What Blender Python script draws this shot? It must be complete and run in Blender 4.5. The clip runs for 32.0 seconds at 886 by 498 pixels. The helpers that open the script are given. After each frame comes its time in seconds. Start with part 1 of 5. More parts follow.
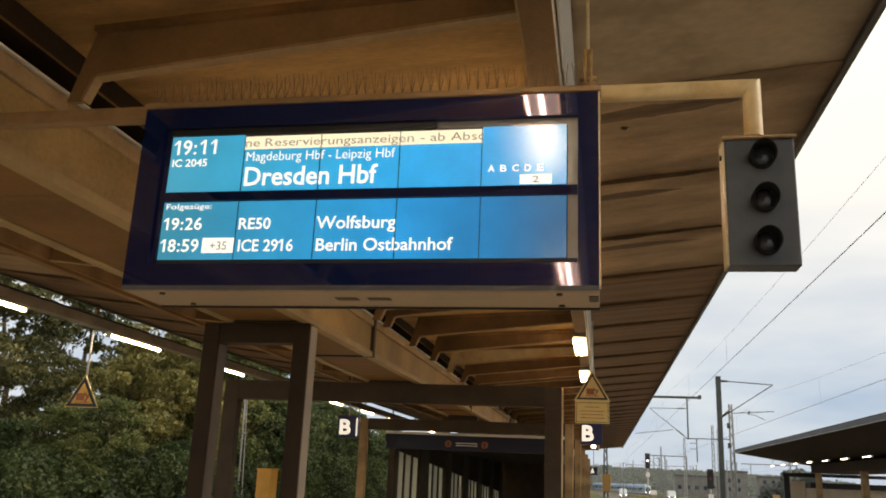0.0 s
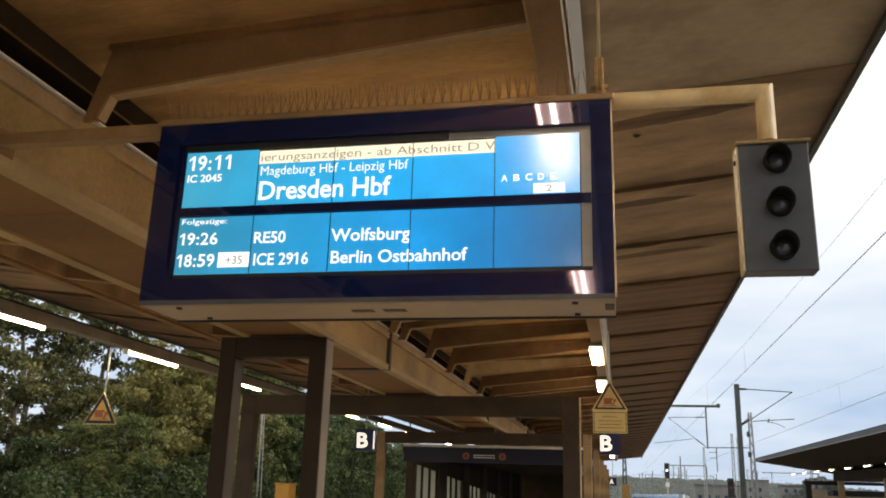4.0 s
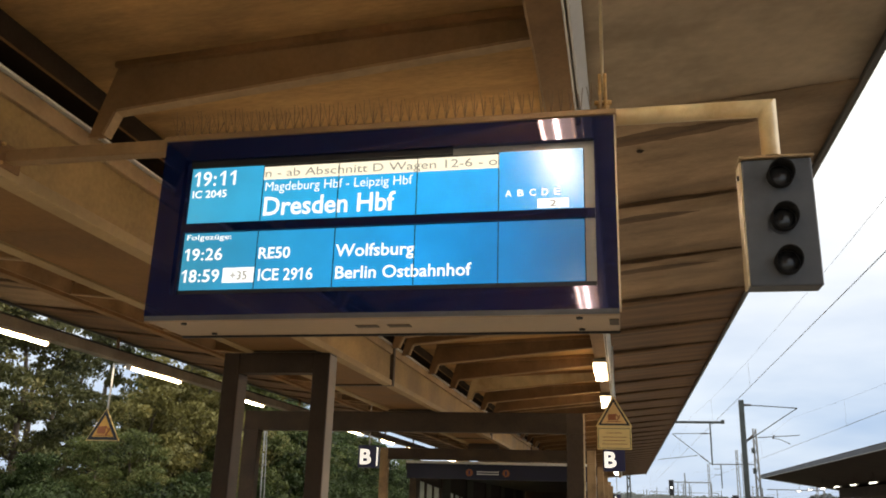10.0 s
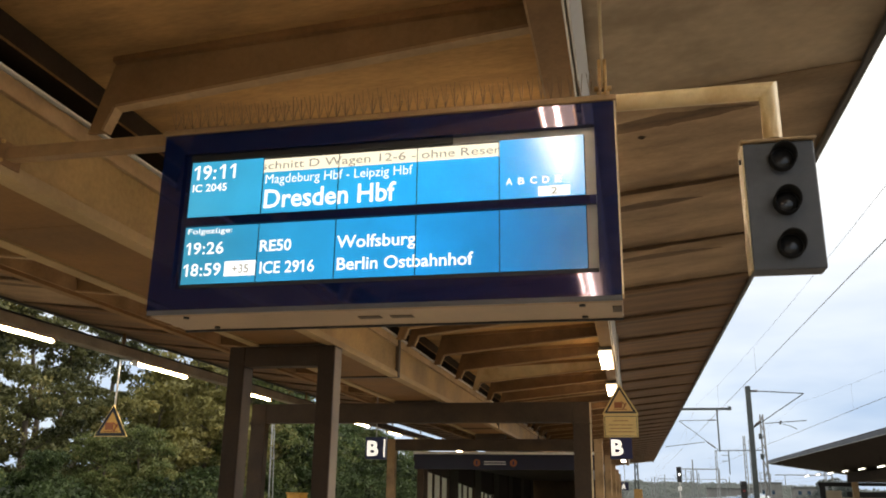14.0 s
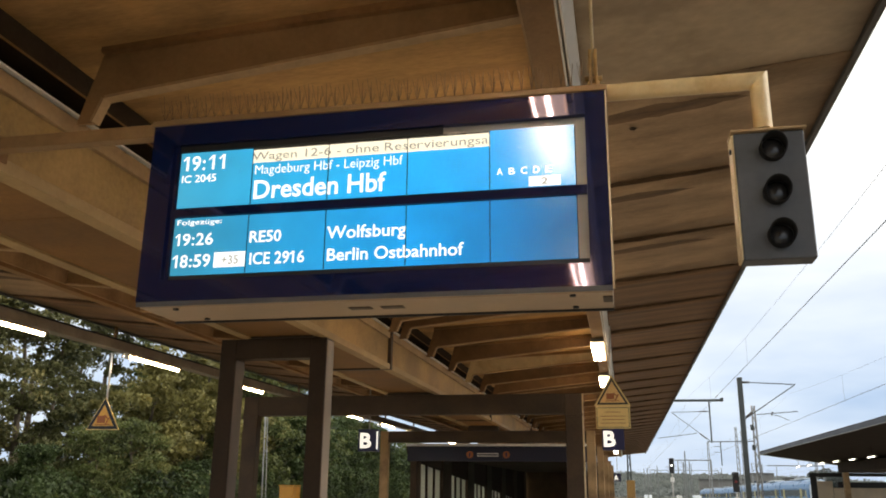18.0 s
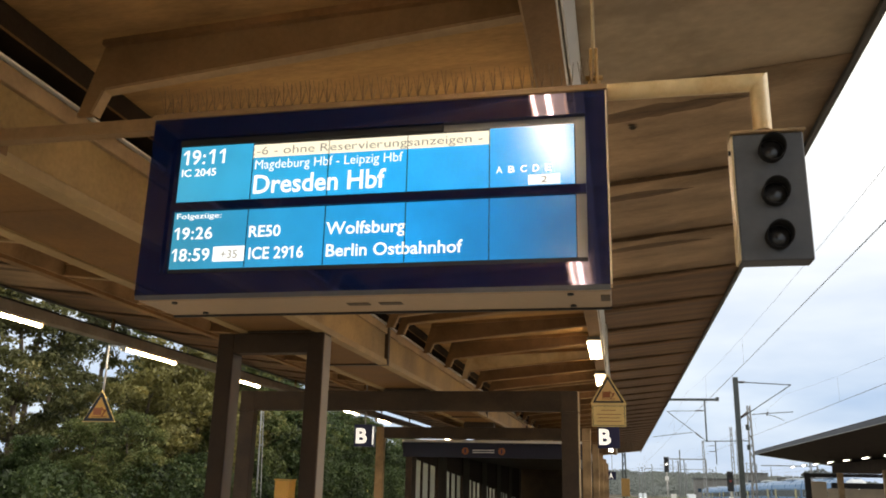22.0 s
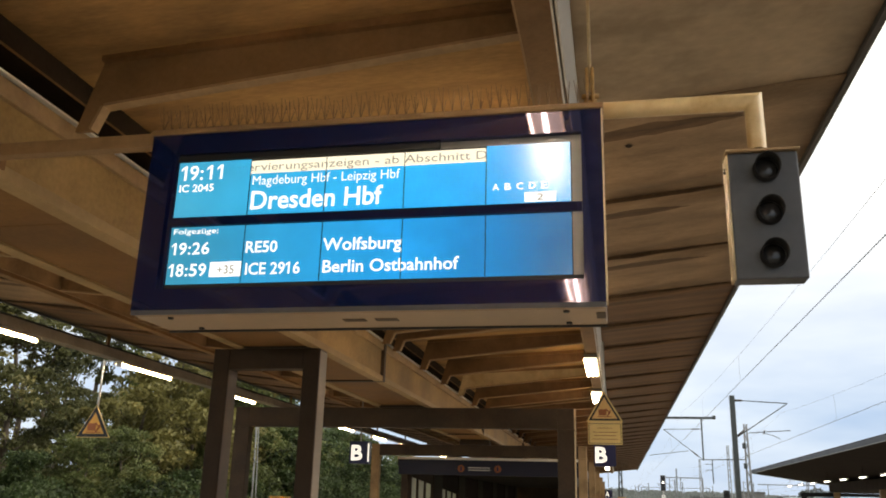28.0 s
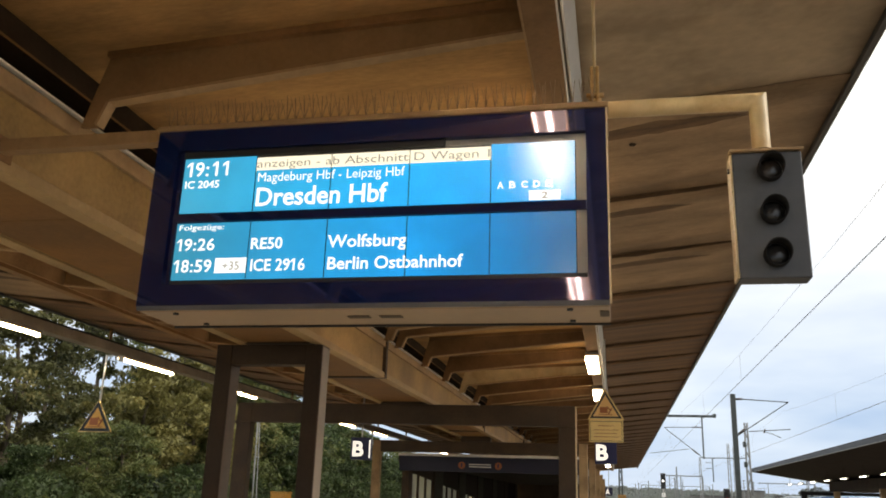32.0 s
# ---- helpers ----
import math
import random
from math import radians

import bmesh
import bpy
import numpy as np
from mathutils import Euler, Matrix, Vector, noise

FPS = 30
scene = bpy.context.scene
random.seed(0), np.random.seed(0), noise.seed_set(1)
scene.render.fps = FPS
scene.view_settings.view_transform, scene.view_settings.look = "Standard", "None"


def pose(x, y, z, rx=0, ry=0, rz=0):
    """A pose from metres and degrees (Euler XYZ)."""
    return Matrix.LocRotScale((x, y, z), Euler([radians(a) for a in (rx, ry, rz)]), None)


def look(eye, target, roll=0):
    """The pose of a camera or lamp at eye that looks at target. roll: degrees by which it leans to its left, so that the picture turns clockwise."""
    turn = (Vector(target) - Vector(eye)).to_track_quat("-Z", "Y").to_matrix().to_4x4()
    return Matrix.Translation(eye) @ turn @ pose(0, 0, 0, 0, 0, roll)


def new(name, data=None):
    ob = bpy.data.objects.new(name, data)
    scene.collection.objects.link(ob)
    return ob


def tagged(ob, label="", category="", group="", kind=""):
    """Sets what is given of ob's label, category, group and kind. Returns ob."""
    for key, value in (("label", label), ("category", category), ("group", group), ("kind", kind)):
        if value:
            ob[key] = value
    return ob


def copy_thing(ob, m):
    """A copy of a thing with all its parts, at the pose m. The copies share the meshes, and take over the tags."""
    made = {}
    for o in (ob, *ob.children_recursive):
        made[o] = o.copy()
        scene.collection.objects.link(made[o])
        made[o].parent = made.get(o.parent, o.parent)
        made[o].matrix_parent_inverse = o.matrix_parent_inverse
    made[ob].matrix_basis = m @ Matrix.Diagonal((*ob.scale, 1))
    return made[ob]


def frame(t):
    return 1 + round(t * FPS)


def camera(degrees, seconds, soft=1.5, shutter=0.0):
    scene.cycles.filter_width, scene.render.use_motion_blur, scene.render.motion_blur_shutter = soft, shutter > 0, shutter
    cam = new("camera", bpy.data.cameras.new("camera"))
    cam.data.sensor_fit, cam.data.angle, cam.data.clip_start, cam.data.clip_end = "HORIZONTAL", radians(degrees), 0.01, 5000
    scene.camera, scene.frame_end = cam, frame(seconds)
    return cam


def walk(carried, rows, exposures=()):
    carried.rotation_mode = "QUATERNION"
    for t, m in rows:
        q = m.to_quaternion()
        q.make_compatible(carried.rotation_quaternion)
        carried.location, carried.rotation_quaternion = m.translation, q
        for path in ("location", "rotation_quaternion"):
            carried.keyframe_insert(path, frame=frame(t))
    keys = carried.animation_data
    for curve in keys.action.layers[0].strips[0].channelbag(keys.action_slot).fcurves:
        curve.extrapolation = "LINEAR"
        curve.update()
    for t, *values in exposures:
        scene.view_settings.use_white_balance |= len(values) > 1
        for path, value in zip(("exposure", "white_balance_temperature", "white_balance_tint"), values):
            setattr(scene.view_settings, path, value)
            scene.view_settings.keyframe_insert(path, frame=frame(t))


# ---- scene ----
cam = camera(55.70, 32.0, 1.85)
PATH = [
    (0, (-0.0458, 0.1116, 1.7307), (-0.7830, 3.9019, 2.7750), 2.50),
    (0.5, (-0.0464, 0.1176, 1.7277), (-0.7931, 3.9078, 2.7656), 2.49),
    (1, (-0.0487, 0.1215, 1.7265), (-0.8173, 3.9033, 2.7787), 2.24),
    (1.5, (-0.0487, 0.1172, 1.7259), (-0.8325, 3.8894, 2.8011), 2.20),
    (2, (-0.0442, 0.1112, 1.7275), (-0.8148, 3.8798, 2.8246), 2.04),
    (2.5, (-0.0434, 0.1081, 1.7270), (-0.8277, 3.8726, 2.8287), 1.95),
    (3, (-0.0458, 0.1076, 1.7282), (-0.8304, 3.8750, 2.8196), 1.88),
    (3.5, (-0.0484, 0.1092, 1.7253), (-0.8438, 3.8756, 2.8122), 1.87),
    (5.5, (-0.0444, 0.1102, 1.7226), (-0.8463, 3.8569, 2.8714), 1.55),
    (6, (-0.0474, 0.1110, 1.7237), (-0.8366, 3.8633, 2.8625), 1.53),
    (6.5, (-0.0471, 0.1100, 1.7228), (-0.8352, 3.8593, 2.8726), 1.48),
    (7, (-0.0423, 0.1115, 1.7217), (-0.8184, 3.8619, 2.8759), 1.41),
    (7.5, (-0.0412, 0.1085, 1.7228), (-0.8241, 3.8535, 2.8902), 1.37),
    (8, (-0.0452, 0.1061, 1.7235), (-0.8378, 3.8528, 2.8787), 1.48),
    (8.5, (-0.0473, 0.1082, 1.7221), (-0.8253, 3.8597, 2.8716), 1.63),
    (9, (-0.0503, 0.1090, 1.7168), (-0.8281, 3.8613, 2.8635), 1.74),
    (9.5, (-0.0522, 0.1072, 1.7190), (-0.8477, 3.8534, 2.8739), 1.85),
    (10, (-0.0523, 0.1035, 1.7197), (-0.8652, 3.8417, 2.8880), 1.79),
    (10.5, (-0.0530, 0.1025, 1.7222), (-0.8615, 3.8449, 2.8799), 1.62),
    (11, (-0.0500, 0.1063, 1.7201), (-0.8585, 3.8559, 2.8545), 1.44),
    (11.5, (-0.0459, 0.1095, 1.7196), (-0.8713, 3.8548, 2.8562), 1.30),
    (12, (-0.0453, 0.1108, 1.7210), (-0.8842, 3.8500, 2.8677), 1.09),
    (12.5, (-0.0466, 0.1089, 1.7178), (-0.8883, 3.8494, 2.8579), 1.03),
    (13, (-0.0471, 0.1076, 1.7198), (-0.8880, 3.8471, 2.8639), 0.77),
    (13.5, (-0.0452, 0.1140, 1.7194), (-0.8759, 3.8574, 2.8585), 0.78),
    (14, (-0.0436, 0.1192, 1.7164), (-0.8777, 3.8650, 2.8446), 0.89),
    (14.5, (-0.0396, 0.1201, 1.7186), (-0.8724, 3.8708, 2.8315), 0.71),
    (16.5, (-0.0367, 0.1279, 1.7128), (-0.8901, 3.8796, 2.8064), 0.40),
    (17, (-0.0364, 0.1317, 1.7135), (-0.8645, 3.8967, 2.7809), 0.25),
    (17.5, (-0.0357, 0.1338, 1.7135), (-0.8556, 3.9050, 2.7649), 0.22),
    (18, (-0.0353, 0.1331, 1.7102), (-0.8385, 3.8954, 2.8055), 0.64),
    (18.5, (-0.0361, 0.1289, 1.7108), (-0.8436, 3.8902, 2.8067), 0.94),
    (19, (-0.0357, 0.1317, 1.7107), (-0.8390, 3.8929, 2.8100), 0.89),
    (19.5, (-0.0345, 0.1310, 1.7113), (-0.8301, 3.9017, 2.7828), 0.79),
    (20, (-0.0330, 0.1313, 1.7102), (-0.8184, 3.9088, 2.7654), 0.94),
    (20.5, (-0.0328, 0.1359, 1.7088), (-0.8160, 3.9180, 2.7492), 1.18),
    (21, (-0.0324, 0.1357, 1.7096), (-0.8225, 3.9081, 2.7796), 1.11),
    (21.5, (-0.0330, 0.1285, 1.7072), (-0.8247, 3.9020, 2.7718), 1.29),
    (22, (-0.0367, 0.1220, 1.7111), (-0.8310, 3.8912, 2.7892), 1.32),
    (22.5, (-0.0380, 0.1224, 1.7090), (-0.8477, 3.8773, 2.8250), 1.44),
    (23, (-0.0327, 0.1171, 1.7114), (-0.8343, 3.8746, 2.8244), 1.55),
    (23.5, (-0.0324, 0.1197, 1.7101), (-0.8218, 3.8864, 2.8003), 1.39),
    (24, (-0.0320, 0.1207, 1.7130), (-0.8117, 3.8860, 2.8150), 1.39),
    (24.5, (-0.0376, 0.1207, 1.7074), (-0.8241, 3.8861, 2.8043), 1.62),
    (25, (-0.0348, 0.1128, 1.7072), (-0.8372, 3.8635, 2.8421), 1.51),
    (25.5, (-0.0410, 0.1040, 1.7110), (-0.9030, 3.8232, 2.9045), 1.88),
    (26, (-0.0379, 0.0988, 1.7128), (-0.8469, 3.8352, 2.8895), 1.51),
    (26.5, (-0.0366, 0.1024, 1.7108), (-0.8258, 3.8490, 2.8684), 1.60),
    (28.5, (-0.0320, 0.1135, 1.7086), (-0.8079, 3.8648, 2.8599), 1.54),
    (29, (-0.0347, 0.1098, 1.7112), (-0.8342, 3.8599, 2.8503), 1.31),
    (29.5, (-0.0443, 0.1062, 1.7052), (-0.8494, 3.8571, 2.8378), 1.82),
    (30, (-0.0423, 0.0937, 1.7071), (-0.8452, 3.8346, 2.8738), 2.04),
    (30.5, (-0.0444, 0.0919, 1.7086), (-0.8607, 3.8253, 2.8899), 2.14),
    (31, (-0.0398, 0.0933, 1.7053), (-0.8340, 3.8385, 2.8642), 2.04),
    (31.5, (-0.0416, 0.0935, 1.7044), (-0.8338, 3.8465, 2.8393), 1.95),
    (32, (-0.0418, 0.0951, 1.7071), (-0.8266, 3.8483, 2.8465), 1.93),
]
# the phone's own exposure and white balance drift
EXPOSURES = [(0, 0.07, 7790, 10), (1, 0.08, 7640, 10), (3, 0.18, 7160, 10), (6, 0.21, 7060, 10), (9, 0.17, 7010, 10), (11, 0.29, 7060, 10),
             (13, 0.29, 7060, 10), (17, 0.30, 7060, 10), (20, 0.29, 7060, 10), (23, 0.27, 7110, 10), (25, 0.35, 7160, 10),
             (26, 0.49, 7210, 10), (27, 0.39, 7160, 10), (29, 0.27, 7160, 10), (32, 0.29, 7110, 10)]
walk(cam, [(t, look(eye, target, roll)) for t, eye, target, roll in PATH], EXPOSURES)

# ---- world, sun ----
world = bpy.data.worlds.new("overcast_evening")
scene.world = world
world.use_nodes = True
wn, wl = world.node_tree.nodes, world.node_tree.links
wn.clear()
w_out = wn.new("ShaderNodeOutputWorld")
w_bg = wn.new("ShaderNodeBackground")
w_sky = wn.new("ShaderNodeTexSky")
w_sky.sky_type = "NISHITA"
w_sky.sun_disc = False
w_sky.sun_elevation = radians(14)
w_sky.sun_rotation = radians(80)
w_gain = wn.new("ShaderNodeVectorMath")
w_gain.operation = "SCALE"
w_gain.inputs["Scale"].default_value = 0.10
w_tc = wn.new("ShaderNodeTexCoord")
w_map = wn.new("ShaderNodeMapping")
w_map.inputs["Scale"].default_value = (1.0, 1.0, 4.0)
w_noise = wn.new("ShaderNodeTexNoise")
w_noise.inputs["Scale"].default_value = 3.2
w_noise.inputs["Detail"].default_value = 5.0
w_noise.inputs["Roughness"].default_value = 0.5
w_ramp = wn.new("ShaderNodeValToRGB")
w_ramp.color_ramp.elements[0].position = 0.34
w_ramp.color_ramp.elements[0].color = (0.40, 0.56, 0.84, 1)
w_ramp.color_ramp.elements[1].position = 0.62
w_ramp.color_ramp.elements[1].color = (0.68, 0.805, 1.0, 1)
w_sep = wn.new("ShaderNodeSeparateXYZ")
w_high = wn.new("ShaderNodeMapRange")
w_high.inputs["From Min"].default_value = 0.10
w_high.inputs["From Max"].default_value = 0.46
w_high.inputs["To Min"].default_value = 0.0
w_high.inputs["To Max"].default_value = 1.0
w_white = wn.new("ShaderNodeMix")
w_white.data_type = "RGBA"
w_white.inputs["B"].default_value = (1.28, 1.27, 1.24, 1)
w_mix = wn.new("ShaderNodeMix")
w_mix.data_type = "RGBA"
w_mix.inputs["Factor"].default_value = 0.88
wl.new(w_tc.outputs["Generated"], w_map.inputs["Vector"])
wl.new(w_map.outputs["Vector"], w_noise.inputs["Vector"])
wl.new(w_noise.outputs["Fac"], w_ramp.inputs["Fac"])
wl.new(w_tc.outputs["Generated"], w_sep.inputs["Vector"])
wl.new(w_sep.outputs["Z"], w_high.inputs["Value"])
wl.new(w_high.outputs["Result"], w_white.inputs["Factor"])
wl.new(w_ramp.outputs["Color"], w_white.inputs["A"])
wl.new(w_sky.outputs["Color"], w_gain.inputs["Vector"])
wl.new(w_gain.outputs["Vector"], w_mix.inputs["A"])
wl.new(w_white.outputs["Result"], w_mix.inputs["B"])
wl.new(w_mix.outputs["Result"], w_bg.inputs["Color"])
wl.new(w_bg.outputs["Background"], w_out.inputs["Surface"])
w_bg.inputs["Strength"].default_value = 1.0

sun = new("sun", bpy.data.lights.new("sun", "SUN"))
sun.data.energy = 1.3
sun.data.angle = radians(20)
sun.data.color = (1.0, 0.95, 0.88)
sun.matrix_world = look((60, 6, 32), (0, 0, 0))

TUBE_GLOW = 36.0
SCREEN_GLOW = 1.04


# ---- materials ----
def material(name, col, rough=0.6, metal=0.0, var=0.25, scale=2.0, fine=30.0, bump=0.15, stain=None, amount=0.5,
             stretch=(1, 1, 1), spec=0.5):
    """A two-scale procedural surface: broad tone, fine grain, relief and, where given, stains of another colour."""
    m = bpy.data.materials.new(name)
    m.use_nodes = True
    n, l = m.node_tree.nodes, m.node_tree.links
    b = n["Principled BSDF"]
    tc, mp = n.new("ShaderNodeTexCoord"), n.new("ShaderNodeMapping")
    mp.inputs["Scale"].default_value = stretch
    l.new(tc.outputs["Object"], mp.inputs["Vector"])
    broad, grain = n.new("ShaderNodeTexNoise"), n.new("ShaderNodeTexNoise")
    broad.inputs["Scale"].default_value, broad.inputs["Detail"].default_value = scale, 5.0
    grain.inputs["Scale"].default_value, grain.inputs["Detail"].default_value = fine, 3.0
    l.new(mp.outputs["Vector"], broad.inputs["Vector"])
    l.new(mp.outputs["Vector"], grain.inputs["Vector"])
    ramp = n.new("ShaderNodeValToRGB")
    ramp.color_ramp.elements[0].position, ramp.color_ramp.elements[1].position = 0.3, 0.7
    ramp.color_ramp.elements[0].color = (*[c * (1 - var) for c in col], 1)
    ramp.color_ramp.elements[1].color = (*[min(1, c * (1 + var)) for c in col], 1)
    add = n.new("ShaderNodeMath")
    add.operation = "MULTIPLY_ADD"
    add.inputs[1].default_value = 0.35
    l.new(grain.outputs["Fac"], add.inputs[0])
    sub = n.new("ShaderNodeMath")
    sub.operation = "SUBTRACT"
    sub.inputs[1].default_value = 0.175
    l.new(broad.outputs["Fac"], sub.inputs[0])
    l.new(sub.outputs[0], add.inputs[2])
    l.new(add.outputs[0], ramp.inputs["Fac"])
    colour = ramp.outputs["Color"]
    if stain:
        spots, sr, mix = n.new("ShaderNodeTexNoise"), n.new("ShaderNodeValToRGB"), n.new("ShaderNodeMix")
        spots.inputs["Scale"].default_value, spots.inputs["Detail"].default_value = scale * 0.6, 7.0
        spots.inputs["Roughness"].default_value = 0.65
        sr.color_ramp.elements[0].position, sr.color_ramp.elements[1].position = 0.48, 0.68
        sr.color_ramp.elements[1].color = (amount, amount, amount, 1)
        mix.data_type = "RGBA"
        mix.inputs["B"].default_value = (*stain, 1)
        l.new(mp.outputs["Vector"], spots.inputs["Vector"])
        l.new(spots.outputs["Fac"], sr.inputs["Fac"])
        l.new(sr.outputs["Color"], mix.inputs["Factor"])
        l.new(colour, mix.inputs["A"])
        colour = mix.outputs["Result"]
    l.new(colour, b.inputs["Base Color"])
    b.inputs["Roughness"].default_value = rough
    b.inputs["Metallic"].default_value = metal
    b.inputs["Specular IOR Level"].default_value = spec
    rr = n.new("ShaderNodeMapRange")
    rr.inputs["To Min"].default_value, rr.inputs["To Max"].default_value = max(0.02, rough - 0.12), min(1, rough + 0.12)
    l.new(broad.outputs["Fac"], rr.inputs["Value"])
    l.new(rr.outputs["Result"], b.inputs["Roughness"])
    if bump:
        bp = n.new("ShaderNodeBump")
        bp.inputs["Strength"].default_value, bp.inputs["Distance"].default_value = bump, 0.01
        l.new(grain.outputs["Fac"], bp.inputs["Height"])
        l.new(bp.outputs["Normal"], b.inputs["Normal"])
    return m


def glowing(name, col, strength, rough=0.4, base=None, spec=0.5):
    """A surface that gives off light of its own: a tube, a backlit screen, a lamp."""
    m = bpy.data.materials.new(name)
    m.use_nodes = True
    b = m.node_tree.nodes["Principled BSDF"]
    b.inputs["Base Color"].default_value = (*(base or col), 1)
    b.inputs["Emission Color"].default_value = (*col, 1)
    b.inputs["Emission Strength"].default_value = strength
    b.inputs["Roughness"].default_value = rough
    b.inputs["Specular IOR Level"].default_value = spec
    return m


def glossy(name, col, rough, spec=0.6):
    """A polished front whose coating tints what it mirrors."""
    m = bpy.data.materials.new(name)
    m.use_nodes = True
    b = m.node_tree.nodes["Principled BSDF"]
    b.inputs["Base Color"].default_value = (*col, 1)
    b.inputs["Roughness"].default_value = rough
    b.inputs["Specular IOR Level"].default_value = spec
    b.inputs["Specular Tint"].default_value = (0.84, 0.72, 1.0, 1)
    b.inputs["IOR"].default_value = 1.53
    return m


def frosted(name, col):
    """Frosted glass that passes daylight on as a soft glow."""
    m = bpy.data.materials.new(name)
    m.use_nodes = True
    n, l = m.node_tree.nodes, m.node_tree.links
    b = n["Principled BSDF"]
    b.inputs["Base Color"].default_value = (*col, 1)
    b.inputs["Roughness"].default_value = 0.4
    tr, mx = n.new("ShaderNodeBsdfTranslucent"), n.new("ShaderNodeMixShader")
    tr.inputs["Color"].default_value = (*[min(1.0, c * 1.3) for c in col], 1)
    mx.inputs["Fac"].default_value = 0.7
    l.new(b.outputs["BSDF"], mx.inputs[1])
    l.new(tr.outputs["BSDF"], mx.inputs[2])
    l.new(mx.outputs["Shader"], n["Material Output"].inputs["Surface"])
    return m


def screen_material(name, stops, strength, spec=1.0):
    """Backlit liquid crystal: blue that deepens along the row, with a satin front that takes soft glare."""
    m = glowing(name, stops[0][1], strength, rough=0.19, base=(0.01, 0.02, 0.04), spec=spec)
    m.node_tree.nodes["Principled BSDF"].inputs["IOR"].default_value = 1.62
    n, l = m.node_tree.nodes, m.node_tree.links
    tc, sep, mr = n.new("ShaderNodeTexCoord"), n.new("ShaderNodeSeparateXYZ"), n.new("ShaderNodeMapRange")
    mr.inputs["From Min"].default_value, mr.inputs["From Max"].default_value = SX0 - DISPLAY[0], SX1 - DISPLAY[0]
    ramp = n.new("ShaderNodeValToRGB")
    els = ramp.color_ramp.elements
    while len(els) < len(stops):
        els.new(0.5)
    for el, (p, c) in zip(els, stops):
        el.position, el.color = p, (*c, 1)
    cloud, mul = n.new("ShaderNodeTexNoise"), n.new("ShaderNodeMapRange")
    cloud.inputs["Scale"].default_value = 5.0
    mul.inputs["To Min"].default_value, mul.inputs["To Max"].default_value = strength * 0.8, strength * 1.2
    l.new(tc.outputs["Object"], sep.inputs["Vector"])
    l.new(sep.outputs["X"], mr.inputs["Value"])
    l.new(mr.outputs["Result"], ramp.inputs["Fac"])
    l.new(ramp.outputs["Color"], n["Principled BSDF"].inputs["Emission Color"])
    l.new(tc.outputs["Object"], cloud.inputs["Vector"])
    l.new(cloud.outputs["Fac"], mul.inputs["Value"])
    l.new(mul.outputs["Result"], n["Principled BSDF"].inputs["Emission Strength"])
    return m


def leaf_material(name, dark, light, dry):
    m = bpy.data.materials.new(name)
    m.use_nodes = True
    n, l = m.node_tree.nodes, m.node_tree.links
    b = n["Principled BSDF"]
    geo, ramp = n.new("ShaderNodeNewGeometry"), n.new("ShaderNodeValToRGB")
    els = ramp.color_ramp.elements
    els.new(0.6)
    els.new(0.9)
    for el, (p, c) in zip(els, ((0.0, dark), (0.55, light), (0.85, light), (1.0, dry))):
        el.position, el.color = p, (*c, 1)
    tc, patch, add = n.new("ShaderNodeTexCoord"), n.new("ShaderNodeTexNoise"), n.new("ShaderNodeMath")
    patch.inputs["Scale"].default_value, patch.inputs["Detail"].default_value = 0.55, 3.0
    add.operation = "MULTIPLY_ADD"
    add.inputs[1].default_value = 2.7
    half = n.new("ShaderNodeMath")
    half.operation = "MULTIPLY_ADD"
    half.inputs[1].default_value, half.inputs[2].default_value = 0.45, -1.08
    l.new(tc.outputs["Object"], patch.inputs["Vector"])
    l.new(geo.outputs["Random Per Island"], half.inputs[0])
    l.new(patch.outputs["Fac"], add.inputs[0])
    l.new(half.outputs[0], add.inputs[2])
    l.new(add.outputs[0], ramp.inputs["Fac"])
    l.new(ramp.outputs["Color"], b.inputs["Base Color"])
    b.inputs["Roughness"].default_value = 0.6
    tr, mx = n.new("ShaderNodeBsdfTranslucent"), n.new("ShaderNodeMixShader")
    mx.inputs["Fac"].default_value = 0.35
    l.new(ramp.outputs["Color"], tr.inputs["Color"])
    l.new(b.outputs["BSDF"], mx.inputs[1])
    l.new(tr.outputs["BSDF"], mx.inputs[2])
    l.new(mx.outputs["Shader"], n["Material Output"].inputs["Surface"])
    return m


# the display stands square to the platform: its front's lower left corner, and the rows of its screen
DISPLAY = (-2.16, 3.45, 2.49)
SX0, SX1 = -2.0, -0.18

m_ceiling = material("brown_roof_boards", (0.53, 0.318, 0.130), 0.7, var=0.3, scale=1.3, stain=(0.09, 0.06, 0.04), amount=0.6, stretch=(0.5, 1.6, 1), spec=0.18)
# soffit tones, lighter toward the near end: the colour carries the light's fall-off
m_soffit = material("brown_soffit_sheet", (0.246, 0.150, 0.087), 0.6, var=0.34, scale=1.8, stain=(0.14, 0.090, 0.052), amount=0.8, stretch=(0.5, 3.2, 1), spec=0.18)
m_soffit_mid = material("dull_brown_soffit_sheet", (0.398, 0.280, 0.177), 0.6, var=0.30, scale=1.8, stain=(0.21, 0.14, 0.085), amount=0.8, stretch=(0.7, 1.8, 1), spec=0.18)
m_soffit_grey = material("grey_brown_near_sheet", (0.475, 0.375, 0.262), 0.6, var=0.24, scale=1.6, fine=14.0, stain=(0.27, 0.20, 0.13), amount=0.7, stretch=(0.9, 1.15, 1), spec=0.18)
# for the shade stripes behind the laps, and for flaked paint
m_streak = material("brown_shade_and_flake", (0.175, 0.112, 0.066), 0.6, var=0.35, scale=5, stretch=(0.6, 2, 1), spec=0.18)
